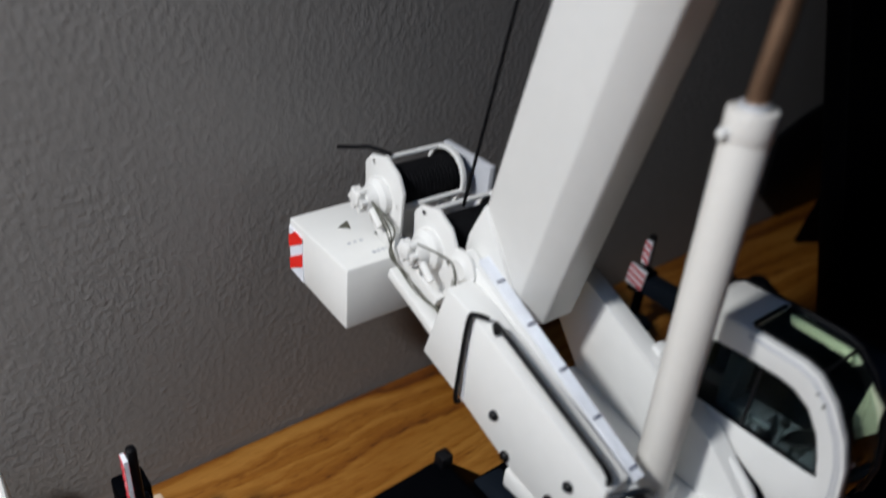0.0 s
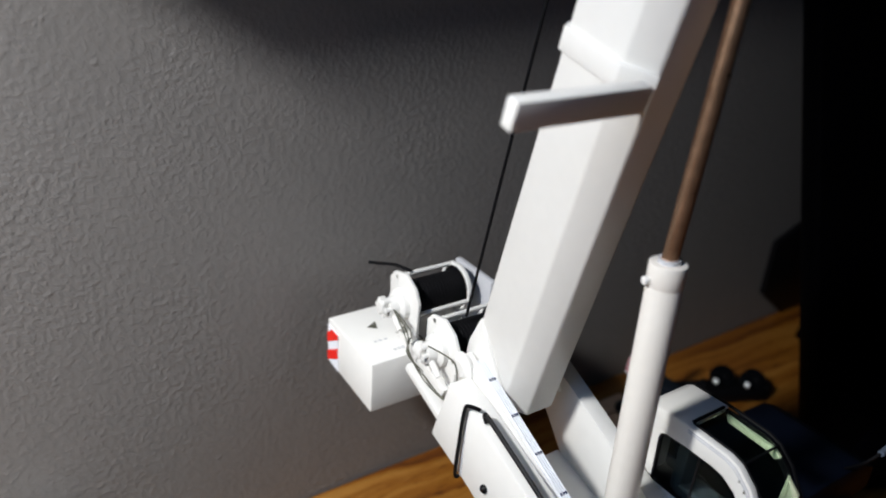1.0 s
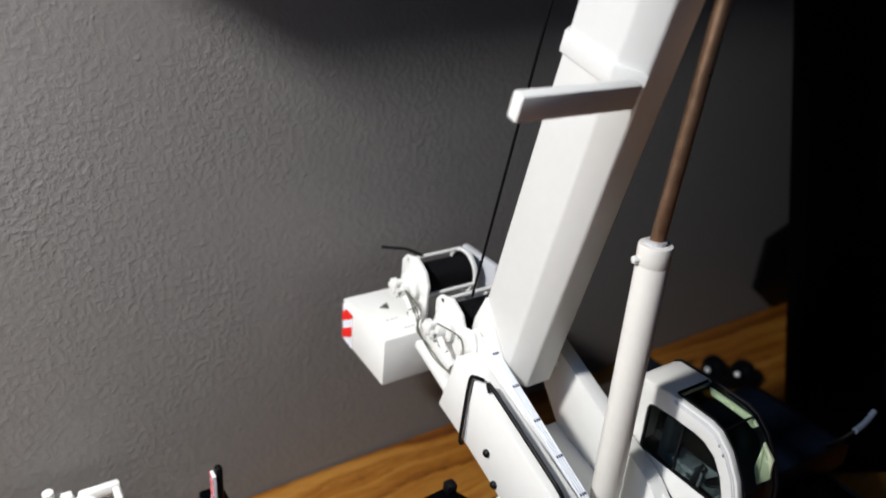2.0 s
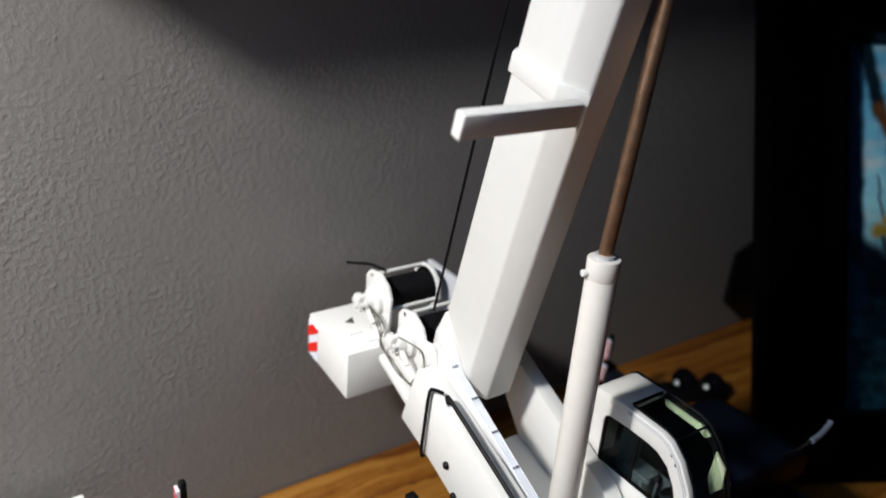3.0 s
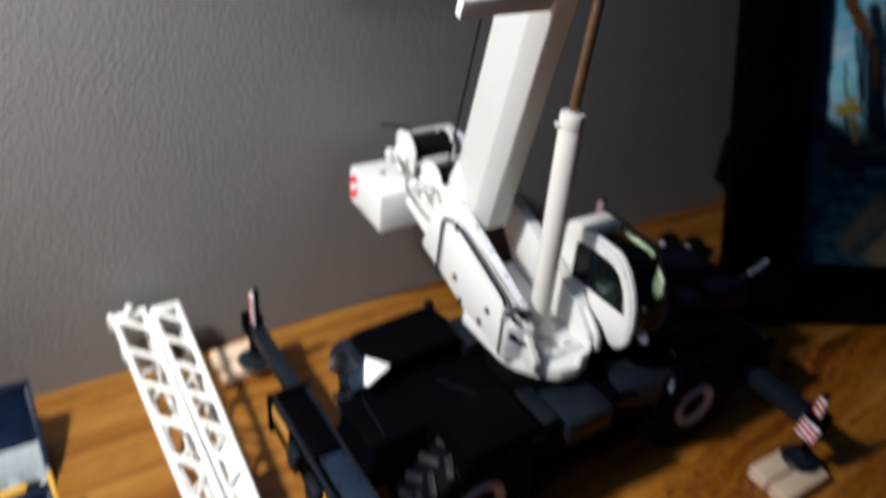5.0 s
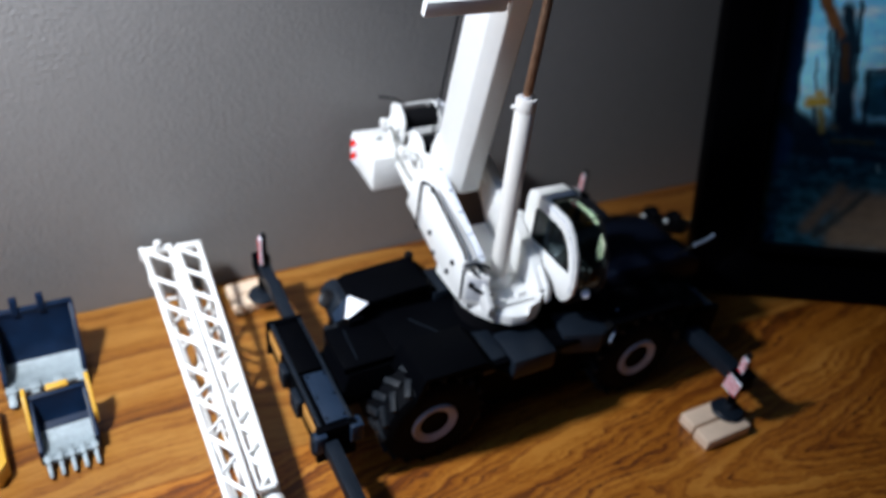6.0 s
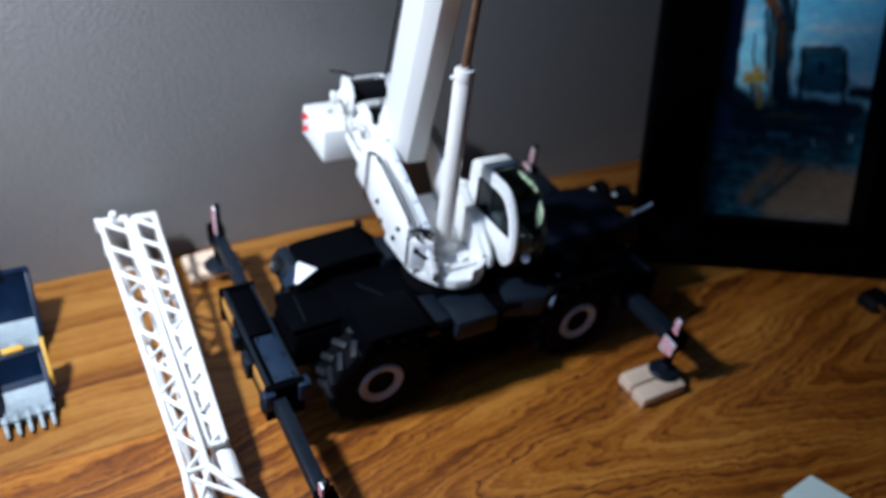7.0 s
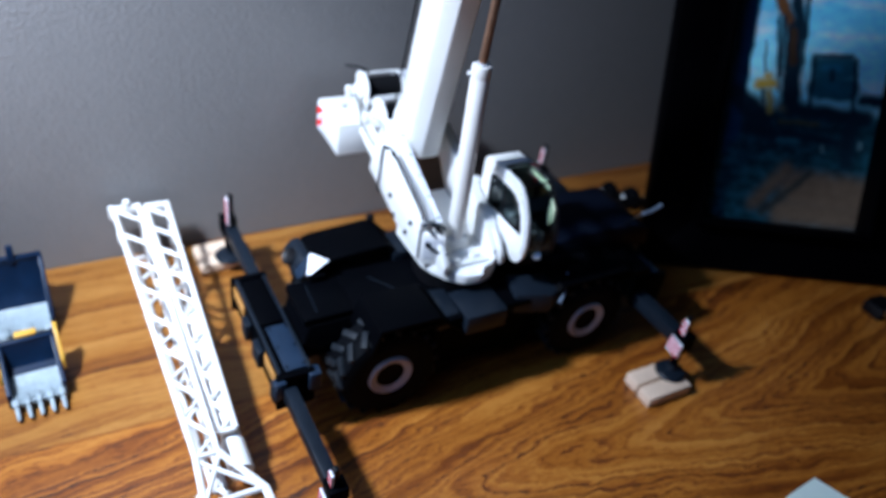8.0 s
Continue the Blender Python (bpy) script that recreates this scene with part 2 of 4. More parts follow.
STRIPEW = material("white_stripe", (0.78, 0.80, 0.86), 0.4, vary=0.04, scale=200)
CLIPBLUE = material("dark_blue_clip", (0.03, 0.04, 0.10), 0.4, vary=0.2, scale=300)
GRIP = material("dull_blue_grey_metal", (0.22, 0.27, 0.36), 0.35, metal=0.4, vary=0.15, scale=200)
HOSE = material("grey_green_hose", (0.10, 0.10, 0.075), 0.5, vary=0.2, scale=300)
SEAT = material("grey_seat_plastic", (0.10, 0.11, 0.12), 0.5, vary=0.15, scale=150)
PINK = material("faded_red_stripe", (0.46, 0.010, 0.022), 0.45, vary=0.08, scale=200)
BLOCKWOOD = material("pale_basswood", (0.66, 0.50, 0.36), 0.65, vary=0.14, scale=90, bump=0.2, bump_scale=600)
YELLOW = material("yellow_machine_paint", (0.58, 0.32, 0.03), 0.4, vary=0.1, scale=90)
AMBER = material("amber_plastic", (0.42, 0.20, 0.04), 0.4, vary=0.12, scale=200)
BUCKET = material("worn_grey_bucket_metal", (0.25, 0.29, 0.305), 0.5, metal=0.15, vary=0.35, scale=120, bump=0.3, bump_scale=500)
BUCKETDARK = material("dark_grey_bucket_paint", (0.0035, 0.012, 0.034), 0.42, vary=0.4, scale=120, spec=0.2)
FRAMEBLACK = material("black_frame_lacquer", (0.0006, 0.0006, 0.0011), 0.4, vary=0.2, scale=50, spec=0.04)
CARD = material("pale_green_paper", (0.70, 0.80, 0.72), 0.7, vary=0.05, scale=80)
PLASTER = material("plain_grey_plaster", (0.42, 0.40, 0.39), 0.7, vary=0.05, scale=6)
CEIL = material("white_ceiling_paint", (0.75, 0.74, 0.72), 0.8, vary=0.03, scale=5)
SMOKE = glass("dark_cab_glass", (0.50, 0.58, 0.53))
TINT = glass("smoked_cab_glass", (0.44, 0.53, 0.51))


# ---- geometry helpers, in plan units ----
def link_mesh(name, bm, mat, smooth=False):
    me = bpy.data.meshes.new(name)
    bmesh.ops.recalc_face_normals(bm, faces=bm.faces)
    bmesh.ops.scale(bm, vec=(S, S, S), verts=bm.verts)
    bm.to_mesh(me)
    bm.free()
    me.materials.append(mat)
    if smooth:
        for p in me.polygons:
            p.use_smooth = True
        me.set_sharp_from_angle(angle=radians(35))
    return me


def part(name, bm, mat, parent, label="", smooth=True):
    ob = new(name, link_mesh(name, bm, mat, smooth))
    ob.parent = parent
    if label:
        tagged(ob, label)
    return ob


def thing(name, bm, mat, label, category, group="", kind="", smooth=True):
    return tagged(new(name, link_mesh(name, bm, mat, smooth)), label, category, group, kind)


def group_thing(name, label, category, at=(0, 0, 0), group="", kind=""):
    ob = new(name)
    ob.empty_display_size = 0.01
    ob.matrix_basis = Matrix.Translation(Vector(at) * S)
    return tagged(ob, label, category, group, kind)


def soften(bm, w, segs=2, angle=25):
    if w <= 0:
        return bm
    es = [e for e in bm.edges if len(e.link_faces) == 2 and e.calc_face_angle(0) > radians(angle)]
    bmesh.ops.bevel(bm, geom=es, offset=w, segments=segs, profile=0.5, affect="EDGES", clamp_overlap=True)
    return bm


def box(x0, x1, y0, y1, z0, z1, bev=0.0, bm=None):
    b = bmesh.new()
    m = Matrix.Translation(((x0 + x1) / 2, (y0 + y1) / 2, (z0 + z1) / 2)) @ Matrix.Diagonal((x1 - x0, y1 - y0, z1 - z0, 1))
    bmesh.ops.create_cube(b, size=1, matrix=m)
    soften(b, bev)
    return join(bm, b)


def join(bm, b):
    if bm is None:
        return b
    me = bpy.data.meshes.new("tmp")
    b.to_mesh(me)
    b.free()
    bm.from_mesh(me)
    bpy.data.meshes.remove(me)
    return bm


def moved(bm, m):
    bmesh.ops.transform(bm, matrix=m, verts=bm.verts)
    return bm


AXES = {"x": lambda a, p: (a, p[0], p[1]), "y": lambda a, p: (p[0], a, p[1]), "z": lambda a, p: (p[0], p[1], a)}


def prism(points, axis, a, c, bev=0.0, bm=None):
    """A polygon drawn out along an axis from a to c."""
    b = bmesh.new()
    lo = [b.verts.new(AXES[axis](a, p)) for p in points]
    hi = [b.verts.new(AXES[axis](c, p)) for p in points]
    b.faces.new(lo)
    b.faces.new(hi)
    for i in range(len(points)):
        j = (i + 1) % len(points)
        b.faces.new((lo[i], lo[j], hi[j], hi[i]))
    bmesh.ops.recalc_face_normals(b, faces=b.faces)
    soften(b, bev)
    return join(bm, b)


def ring_prism(outer, inner, axis, a, c, bev=0.0, bm=None):
    """A closed band between two loops of as many points, drawn out along an axis."""
    b = bmesh.new()
    k = len(outer)
    o0, o1, i0, i1 = ([b.verts.new(AXES[axis](h, p)) for p in loop] for loop, h in ((outer, a), (outer, c), (inner, a), (inner, c)))
    for i in range(k):
        j = (i + 1) % k
        for q in ((o0[i], o0[j], i0[j], i0[i]), (o1[i], o1[j], i1[j], i1[i]), (o0[i], o0[j], o1[j], o1[i]), (i0[i], i0[j], i1[j], i1[i])):
            b.faces.new(q)
    bmesh.ops.recalc_face_normals(b, faces=b.faces)
    soften(b, bev)
    return join(bm, b)


def rod(p, q, r, segs=16, r2=None, bev=0.0, bm=None):
    """A round bar from p to q."""
    p, q = Vector(p), Vector(q)
    d = q - p
    b = bmesh.new()
    bmesh.ops.create_cone(b, cap_ends=True, segments=segs, radius1=r, radius2=r if r2 is None else r2, depth=d.length)
    soften(b, bev, angle=50)
    moved(b, Matrix.Translation((p + q) / 2) @ d.to_track_quat("Z", "Y").to_matrix().to_4x4())
    return join(bm, b)


def bar(p, q, w, h, bev=0.0, bm=None):
    """A square bar from p to q, w wide and h high."""
    p, q = Vector(p), Vector(q)
    d = q - p
    b = bmesh.new()
    bmesh.ops.create_cube(b, size=1, matrix=Matrix.Diagonal((w, h, d.length, 1)))
    soften(b, bev)
    moved(b, Matrix.Translation((p + q) / 2) @ d.to_track_quat("Z", "Y").to_matrix().to_4x4())
    return join(bm, b)


def sweep(points, r, segs=10, bm=None):
    """A round wire along a line of points."""
    pts = [Vector(p) for p in points]
    b = bmesh.new()
    loops = []
    for i, p in enumerate(pts):
        d = (pts[min(i + 1, len(pts) - 1)] - pts[max(i - 1, 0)]).normalized()
        q = d.to_track_quat("Z", "Y").to_matrix()
        if loops:
            side = (last - d * last.dot(d)).normalized()
            up = d.cross(side)
        else:
            side, up = q @ Vector((1, 0, 0)), q @ Vector((0, 1, 0))
        last = side
        loops.append([b.verts.new(p + side * (r * math.cos(k * math.tau / segs)) + up * (r * math.sin(k * math.tau / segs))) for k in range(segs)])
    for u, v in zip(loops, loops[1:]):
        for k in range(segs):
            b.faces.new((u[k], u[(k + 1) % segs], v[(k + 1) % segs], v[k]))
    b.faces.new(loops[0])
    b.faces.new(loops[-1])
    return join(bm, b)


def lathe(profile, place, way, segs=40, bm=None):
    """(radius, height) pairs turned about an axis through place along way."""
    b = bmesh.new()
    loops = [[b.verts.new((r * math.cos(k * math.tau / segs), r * math.sin(k * math.tau / segs), h)) for k in range(segs)] for r, h in profile]
    for u, v in zip(loops, loops[1:]):
        for k in range(segs):
            b.faces.new((u[k], u[(k + 1) % segs], v[(k + 1) % segs], v[k]))
    b.faces.new(loops[0])
    b.faces.new(loops[-1])
    moved(b, Matrix.Translation(place) @ Vector(way).to_track_quat("Z", "Y").to_matrix().to_4x4())
    return join(bm, b)


def curve_points(pts, n=6):
    """A smooth line through points."""
    pts = [Vector(p) for p in pts]
    out = []
    for i in range(len(pts) - 1):
        p0, p1, p2, p3 = pts[max(i - 1, 0)], pts[i], pts[i + 1], pts[min(i + 2, len(pts) - 1)]
        for k in range(n):
            t = k / n
            out.append(0.5 * ((2 * p1) + (p2 - p0) * t + (2 * p0 - 5 * p1 + 4 * p2 - p3) * t * t + (3 * p1 - p0 - 3 * p2 + p3) * t ** 3))
    return out + [pts[-1]]


# ---- the setting ----
WY = 6.25
thing("wall_north", box(-18, 62, WY, WY + 5, -38, 80), WALL, "grey wall with orange-peel paint texture behind the table", "wall", kind="structure", smooth=False)
# unseen left wall, with an opening added to let the left-hand light in
ww = box(-18, -11.2, -64, WY, -38, 5)
box(-18, -11.2, -64, WY, 27, 80, bm=ww)
box(-18, -11.2, 3.5, WY, 5, 27, bm=ww)
box(-18, -11.2, -64, -14, 5, 27, bm=ww)
thing("wall_west", ww, PLASTER, "unseen plain grey wall with an opening added for the light", "wall", kind="structure", smooth=False)
thing("wall_south", box(-18, 62, -69, -64, -38, 80), PLASTER, "plain grey wall", "wall", kind="structure", smooth=False)
thing("wall_east", box(62, 67, -69, WY + 5, -38, 80), PLASTER, "plain grey wall", "wall", kind="structure", smooth=False)
thing("ceiling", box(-18, 67, -69, WY + 5, 80, 85), CEIL, "plain white ceiling", "ceiling", kind="structure", smooth=False)
thing("floor", box(-18, 67, -69, WY + 5, -43, -38), PLASTER, "plain grey floor", "floor", kind="structure", smooth=False)
thing("tabletop", box(-11.1, 60, -34, WY - 0.02, -1.6, 0.0, 0.05), OAK, "oak veneer tabletop with cathedral grain against the wall", "tabletop", kind="structure")
# Out-of-view blocker, its outline shaped to throw the shade along the wall's top.
thing("wall_shade_blocker", prism([(-4.36, 10.10), (-3.93, 9.89), (-3.54, 9.59), (-3.08, 9.34), (-1.32, 9.43), (4.54, 9.79), (27.0, 11.1), (27.0, 21.5), (-4.44, 21.5)], "y", WY - 1.48, WY - 0.005, 0.03), PLASTER, "unseen panel added above to shade the top of the wall", "panel", kind="structure")

# ---- the crane ----
crane = group_thing("crane", "white rough-terrain crane model with slate-black carrier, boom raised", "model crane")
CX = 1.80  # the middle of the slewing upper works

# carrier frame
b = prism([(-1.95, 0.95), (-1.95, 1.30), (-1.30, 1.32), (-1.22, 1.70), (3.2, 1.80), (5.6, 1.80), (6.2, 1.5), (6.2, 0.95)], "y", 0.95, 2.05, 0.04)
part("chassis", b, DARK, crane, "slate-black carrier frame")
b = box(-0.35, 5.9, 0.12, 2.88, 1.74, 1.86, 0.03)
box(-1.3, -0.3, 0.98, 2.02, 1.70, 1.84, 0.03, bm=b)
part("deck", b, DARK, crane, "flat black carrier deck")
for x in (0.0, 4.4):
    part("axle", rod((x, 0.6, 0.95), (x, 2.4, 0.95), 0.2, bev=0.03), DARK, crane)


def tyre_mesh():
    b = lathe([(0.43, -0.34), (0.50, -0.375), (0.80, -0.37), (0.90, -0.32), (0.92, -0.25), (0.92, 0.25), (0.90, 0.32), (0.80, 0.37), (0.50, 0.375), (0.43, 0.34)], (0, 0, 0), (0, 1, 0), 48)
    return b


def wheel(x, y, out):
    hub = group_thing("wheel", "", "", (x, y, 0.95))
    for key in list(hub.keys()):
        del hub[key]
    hub.parent = crane
    part("tyre", tyre_mesh(), RUBBER, hub, "black lugged rubber tyre")
    for side in (-1, 1):
        lug = moved(box(-0.06, 0.06, 0.0, 0.35, 0.86, 0.975, 0.015), pose(0, 0, 0, 0, 0, 28 * side) @ Matrix.Diagonal((1, side, 1, 1)))
        if side < 0:
            bmesh.ops.reverse_faces(lug, faces=lug.faces)
        first = part("tread_lug", lug, TREAD, hub)
        for k in range(18):
            ob = first if k == 0 else new("tread_lug", first.data)
            ob.parent = hub
            ob.matrix_basis = Matrix.Rotation(math.tau * (k + 0.25 * side) / 18, 4, "Y")
    r = lathe([(0.24, 0.20 * out), (0.275, 0.35 * out), (0.40, 0.40 * out), (0.425, 0.37 * out), (0.44, 0.30 * out)], (0, 0, 0), (0, 1, 0), 40)
    part("rim", r, RIMGREY, hub, "pale grey wheel rim ring")
    d = lathe([(0.34, 0.22 * out), (0.16, 0.14 * out), (0.13, 0.28 * out), (0.02, 0.29 * out)], (0, 0, 0), (0, 1, 0), 32)
    part("hub_cap", d, HUB, hub)


for wx in (0.0, 4.4):
    wheel(wx, 0.40, -1)
    wheel(wx, 2.60, 1)


def fender(x0, x1, y0, y1, z0, z1, slope0=0.35, slope1=0.45, name="fender", mat=DARK):
    b = prism([(x0, z0), (x0 + slope0 * 0.4, z1), (x1 - slope1, z1), (x1, z0), (x1 - 0.08, z0), (x1 - slope1 - 0.03, z1 - 0.08), (x0 + slope0 * 0.4 + 0.05, z1 - 0.08), (x0 + 0.08, z0)], "y", y0, y1, 0.02)
    return part(name, b, mat, crane)


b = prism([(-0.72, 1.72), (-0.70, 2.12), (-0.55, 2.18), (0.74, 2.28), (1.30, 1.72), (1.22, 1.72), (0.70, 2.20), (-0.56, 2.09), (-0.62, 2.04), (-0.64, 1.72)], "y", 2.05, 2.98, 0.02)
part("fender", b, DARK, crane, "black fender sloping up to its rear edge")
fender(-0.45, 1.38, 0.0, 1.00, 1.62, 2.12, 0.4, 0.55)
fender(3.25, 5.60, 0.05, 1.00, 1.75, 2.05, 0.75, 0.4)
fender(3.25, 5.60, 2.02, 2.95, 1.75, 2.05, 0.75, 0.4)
pod = part("headlamp_pod", prism([(-1.05, 1.74), (-1.02, 1.98), (-0.88, 2.14), (-0.71, 2.16), (-0.71, 1.70), (-0.98, 1.66)], "y", 2.28, 2.97, 0.05), SLATE, crane, "rounded slate headlamp pod")
part("headlamp", lathe([(0.01, 0.0), (0.17, 0.0), (0.17, 0.05), (0.13, 0.03), (0.01, 0.02)], (-1.0, 2.62, 1.98), (-0.72, -0.12, 0.68), 24), BLACK, pod, "round dark headlamp")


def facet(corners, back, bev=0.01):
    """A plate between three or four corners, with its thickness drawn back along a vector."""
    b = bmesh.new()
    lo = [b.verts.new(c) for c in corners]
    hi = [b.verts.new(Vector(c) + Vector(back)) for c in corners]
    b.faces.new(lo), b.faces.new(hi)
    for i in range(len(corners)):
        j = (i + 1) % len(corners)
        b.faces.new((lo[i], lo[j], hi[j], hi[i]))
    bmesh.ops.recalc_face_normals(b, faces=b.faces)
    return soften(b, bev)


# White plate for the gleam on the fender's slanted face, slate facet beside it.
part("lit_fender_facet", facet([(-0.77, 2.26, 2.25), (-0.52, 1.94, 2.25), (-0.84, 1.96, 2.0), (-0.92, 1.98, 2.0)], (0.06, 0.05, -0.02)), STRIPEW, crane, "fender facet, white for the light it reflects")
part("slate_fender_facet", facet([(-0.79, 2.27, 2.24), (-0.94, 2.0, 1.99), (-1.06, 2.08, 1.86), (-1.04, 2.28, 1.92)], (0.12, 0.05, -0.04)), COVER, crane)
part("lamp_bracket", box(-0.86, -0.56, 1.90, 2.12, 1.80, 1.99, 0.03), DARK, crane)
# Added block that keeps the space under the carrier dark.
part("underbody_light_block", box(1.02, 3.36, 0.42, 2.58, 0.40, 1.54, 0.05), DARK, crane, "black block added between the wheels to keep light out")
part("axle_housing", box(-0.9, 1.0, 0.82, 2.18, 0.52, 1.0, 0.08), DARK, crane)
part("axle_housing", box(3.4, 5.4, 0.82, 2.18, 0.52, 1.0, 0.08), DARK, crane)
part("fender_flap", box(0.66, 0.80, 2.84, 2.98, 2.24, 2.40, 0.03), BLACK, crane)
part("rear_step", prism([(0.86, 2.02), (1.34, 2.02), (1.30, 2.72), (0.98, 2.74)], "z", 1.74, 2.06, 0.03), SLATE, crane, "slate step behind the fender")
part("deck_seam", bar((0.62, 1.12, 1.872), (0.20, 1.72, 1.872), 0.012, 0.02), SLATE, crane)
part("deck_seam", bar((-1.02, 1.12, 1.852), (-0.98, 1.86, 1.852), 0.012, 0.02), SLATE, crane)
part("tool_box", box(1.42, 2.28, -0.02, 0.78, 1.50, 1.92, 0.04), SLATE, crane, "dark slate tool box")
part("step_box", prism([(0.95, 0.2), (1.40, 0.24), (1.42, 0.95), (0.85, 1.04)], "z", 1.55, 1.88, 0.03), SLATE, crane)
part("fuel_tank", prism([(2.58, 0.22), (3.28, 0.0), (3.86, 0.30), (3.84, 0.50), (2.72, 0.85)], "z", 1.5, 1.96, 0.04), SLATE, crane)
part("hand_grip", sweep(curve_points([(3.44, -0.06, 1.76), (3.62, 0.07, 1.84), (3.84, 0.28, 1.98), (3.86, 0.40, 2.06)]), 0.032), GRIP, crane, "pale curved grab handle")
# engine hood at the far end
b = prism([(3.35, 1.8), (3.45, 2.30), (4.6, 2.46), (6.0, 2.42), (6.42, 2.2), (6.45, 1.8)], "y", 0.92, 2.45, 0.06)
part("engine_hood", b, HOOD, crane, "long black engine hood")
part("mirror_stem", sweep(curve_points([(5.70, 1.02, 2.40), (5.66, 0.82, 2.66), (5.78, 0.72, 2.85)]), 0.02), BLACK, crane)
part("mirror_arm", sweep(curve_points([(5.78, 0.715, 2.85), (6.0, 0.73, 2.86), (6.18, 0.755, 2.885), (6.32, 0.777, 2.93)]), 0.040), GRIP, crane, "bright curved mirror arm")


def outrigger_box(x0, x1, zt, y0=0.0, mat=DARK):
    b = box(x0, x1, y0, 3.0, zt - 0.62, zt, 0.04)
    ob = part("outrigger_box", b, mat, crane, "dark slate outrigger box")
    for y in (y0, 2.9):
        part("end_frame", box(x0 - 0.05, x1 + 0.05, y, y + 0.12, zt - 0.68, zt + 0.06, 0.02), DARK, ob)
    return ob


left_box = outrigger_box(-2.0, -1.42, 1.38, 0.18)
# The lighter slate on this box stands in for light reaching it.
right_box = outrigger_box(5.78, 6.42, 1.50, 0.16, COVER)
part("sleeve_edge", bar((6.38, 0.24, 1.515), (6.38, 2.9, 1.515), 0.05, 0.04, 0.01), SLATE, right_box)
part("sleeve_latch", box(5.70, 5.86, 0.62, 0.80, 1.40, 1.58, 0.03), SLATE, right_box)
for y0, y1 in ((0.22, 0.95), (2.20, 2.85)):
    part("amber_strip", box(-2.03, -2.0, y0, y1, 1.08, 1.34, 0.01), AMBER, left_box)
part("recess_plate", box(-1.84, -1.46, 0.34, 1.48, 1.38, 1.43, 0.015), COVER, left_box, "slate blue cover plate")
for y in (0.42, 0.9, 1.4):
    for x in (-1.80, -1.50):
        part("bolt", rod((x, y, 1.42), (x, y, 1.45), 0.022, 8), DARK, left_box)
for y0, y1 in ((1.02, 1.40), (1.75, 2.05), (0.16, 0.36)):
    part("side_bracket", box(-2.12, -1.98, y0, y1, 0.92, 1.30, 0.03), SLATE, left_box)
part("corner_bracket", box(-1.50, -1.28, 0.10, 0.34, 1.05, 1.42, 0.03), COVER, left_box)
part("corner_bracket", box(-2.10, -1.90, 0.08, 0.26, 1.05, 1.40, 0.03), COVER, left_box)
part("top_rail", bar((-1.96, 0.3, 1.42), (-1.96, 2.9, 1.42), 0.06, 0.07, 0.01), SLATE, left_box)
part("top_rail", bar((-1.44, 0.3, 1.42), (-1.44, 2.9, 1.42), 0.05, 0.07, 0.01), SLATE, left_box)
part("cross_plate", box(-1.92, -1.47, 1.55, 2.8, 1.36, 1.44, 0.03), DARK, left_box)


def chevron(parent, m, w, h, n=4):
    plate = part("chevron_plate", moved(box(-w / 2, w / 2, -0.02, 0.02, -h / 2, h / 2), m), STRIPEW, parent)
    step = h / n
    for k in range(n):
        z = -h / 2 + step * k
        pts = [(-w / 2, z), (w / 2, z + step * 0.6), (w / 2, min(z + step * 1.1, h / 2)), (-w / 2, z + step * 0.5)]
        part("red_stripe", moved(prism(pts, "y", -0.026, -0.021), m), PINK, plate)
        part("red_stripe", moved(prism(pts, "y", 0.021, 0.026), m), PINK, plate)


def outrigger(x, y_in, y_out, z=1.15, tall=0.0, half=0.15, plate=True, post_in=0.02):
    d = 1 if y_out > y_in else -1
    beam = part("outrigger_beam", box(x - half, x + half, min(y_in, y_out), max(y_in, y_out), z - 0.14, z + 0.14, 0.02), SLATE, crane, "slate outrigger beam")
    jack = part("outrigger_jack", rod((x, y_out, 0.35), (x, y_out, 1.42), 0.085, bev=0.01), DARK, crane)
    part("jack_foot", lathe([(0.02, 0.27), (0.30, 0.27), (0.32, 0.31), (0.28, 0.36), (0.12, 0.40), (0.09, 0.52), (0.02, 0.52)], (x, y_out, 0), (0, 0, 1), 28), SLATE, jack, "round slate jack foot")
    part("jack_head", box(x - 0.16, x + 0.16, y_out - 0.16, y_out + 0.16, 0.95, 1.35, 0.03), DARK, jack)
    if plate:
        chevron(jack, pose(x - 0.19, y_out, 1.17 + tall, 0, -6, 90), 0.32, 0.35, 3)
    post = part("marker_post", box(x - 0.06, x + 0.04, y_out - post_in * d - 0.05, y_out - post_in * d + 0.07, z + 0.13, 1.89 + tall, 0.04), BLACK, crane)
    chevron(post, pose(x - 0.085, y_out - post_in * d, 1.60 + tall, 0, 0, 90), 0.13, 0.40, 3)
    if not plate:
        chevron(post, pose(x - 0.085, y_out - post_in * d, 1.48, 0, 0, 90), 0.13, 0.22, 2)
    return beam


outrigger(-1.52, 2.9, 5.14, tall=0.20, half=0.11, plate=False, post_in=0.31)
outrigger(-1.85, 0.1, -2.0, tall=-0.2, half=0.11)
outrigger(5.75, 0.1, -1.33, tall=-0.12)
outrigger(6.52, 2.9, 5.00, tall=0.11)

# slewing ring and turntable
part("slew_ring", lathe([(0.2, 1.84), (0.70, 1.84), (0.70, 2.12), (0.2, 2.12)], (CX, 1.50, 0), (0, 0, 1), 48), BLACK, crane)
pts = [(1.12, 1.42), (1.22, 1.12), (1.42, 0.84), (1.68, 0.64), (1.95, 0.58), (2.22, 0.66), (2.42, 0.84), (2.54, 1.10), (2.56, 2.5), (1.12, 2.5)]
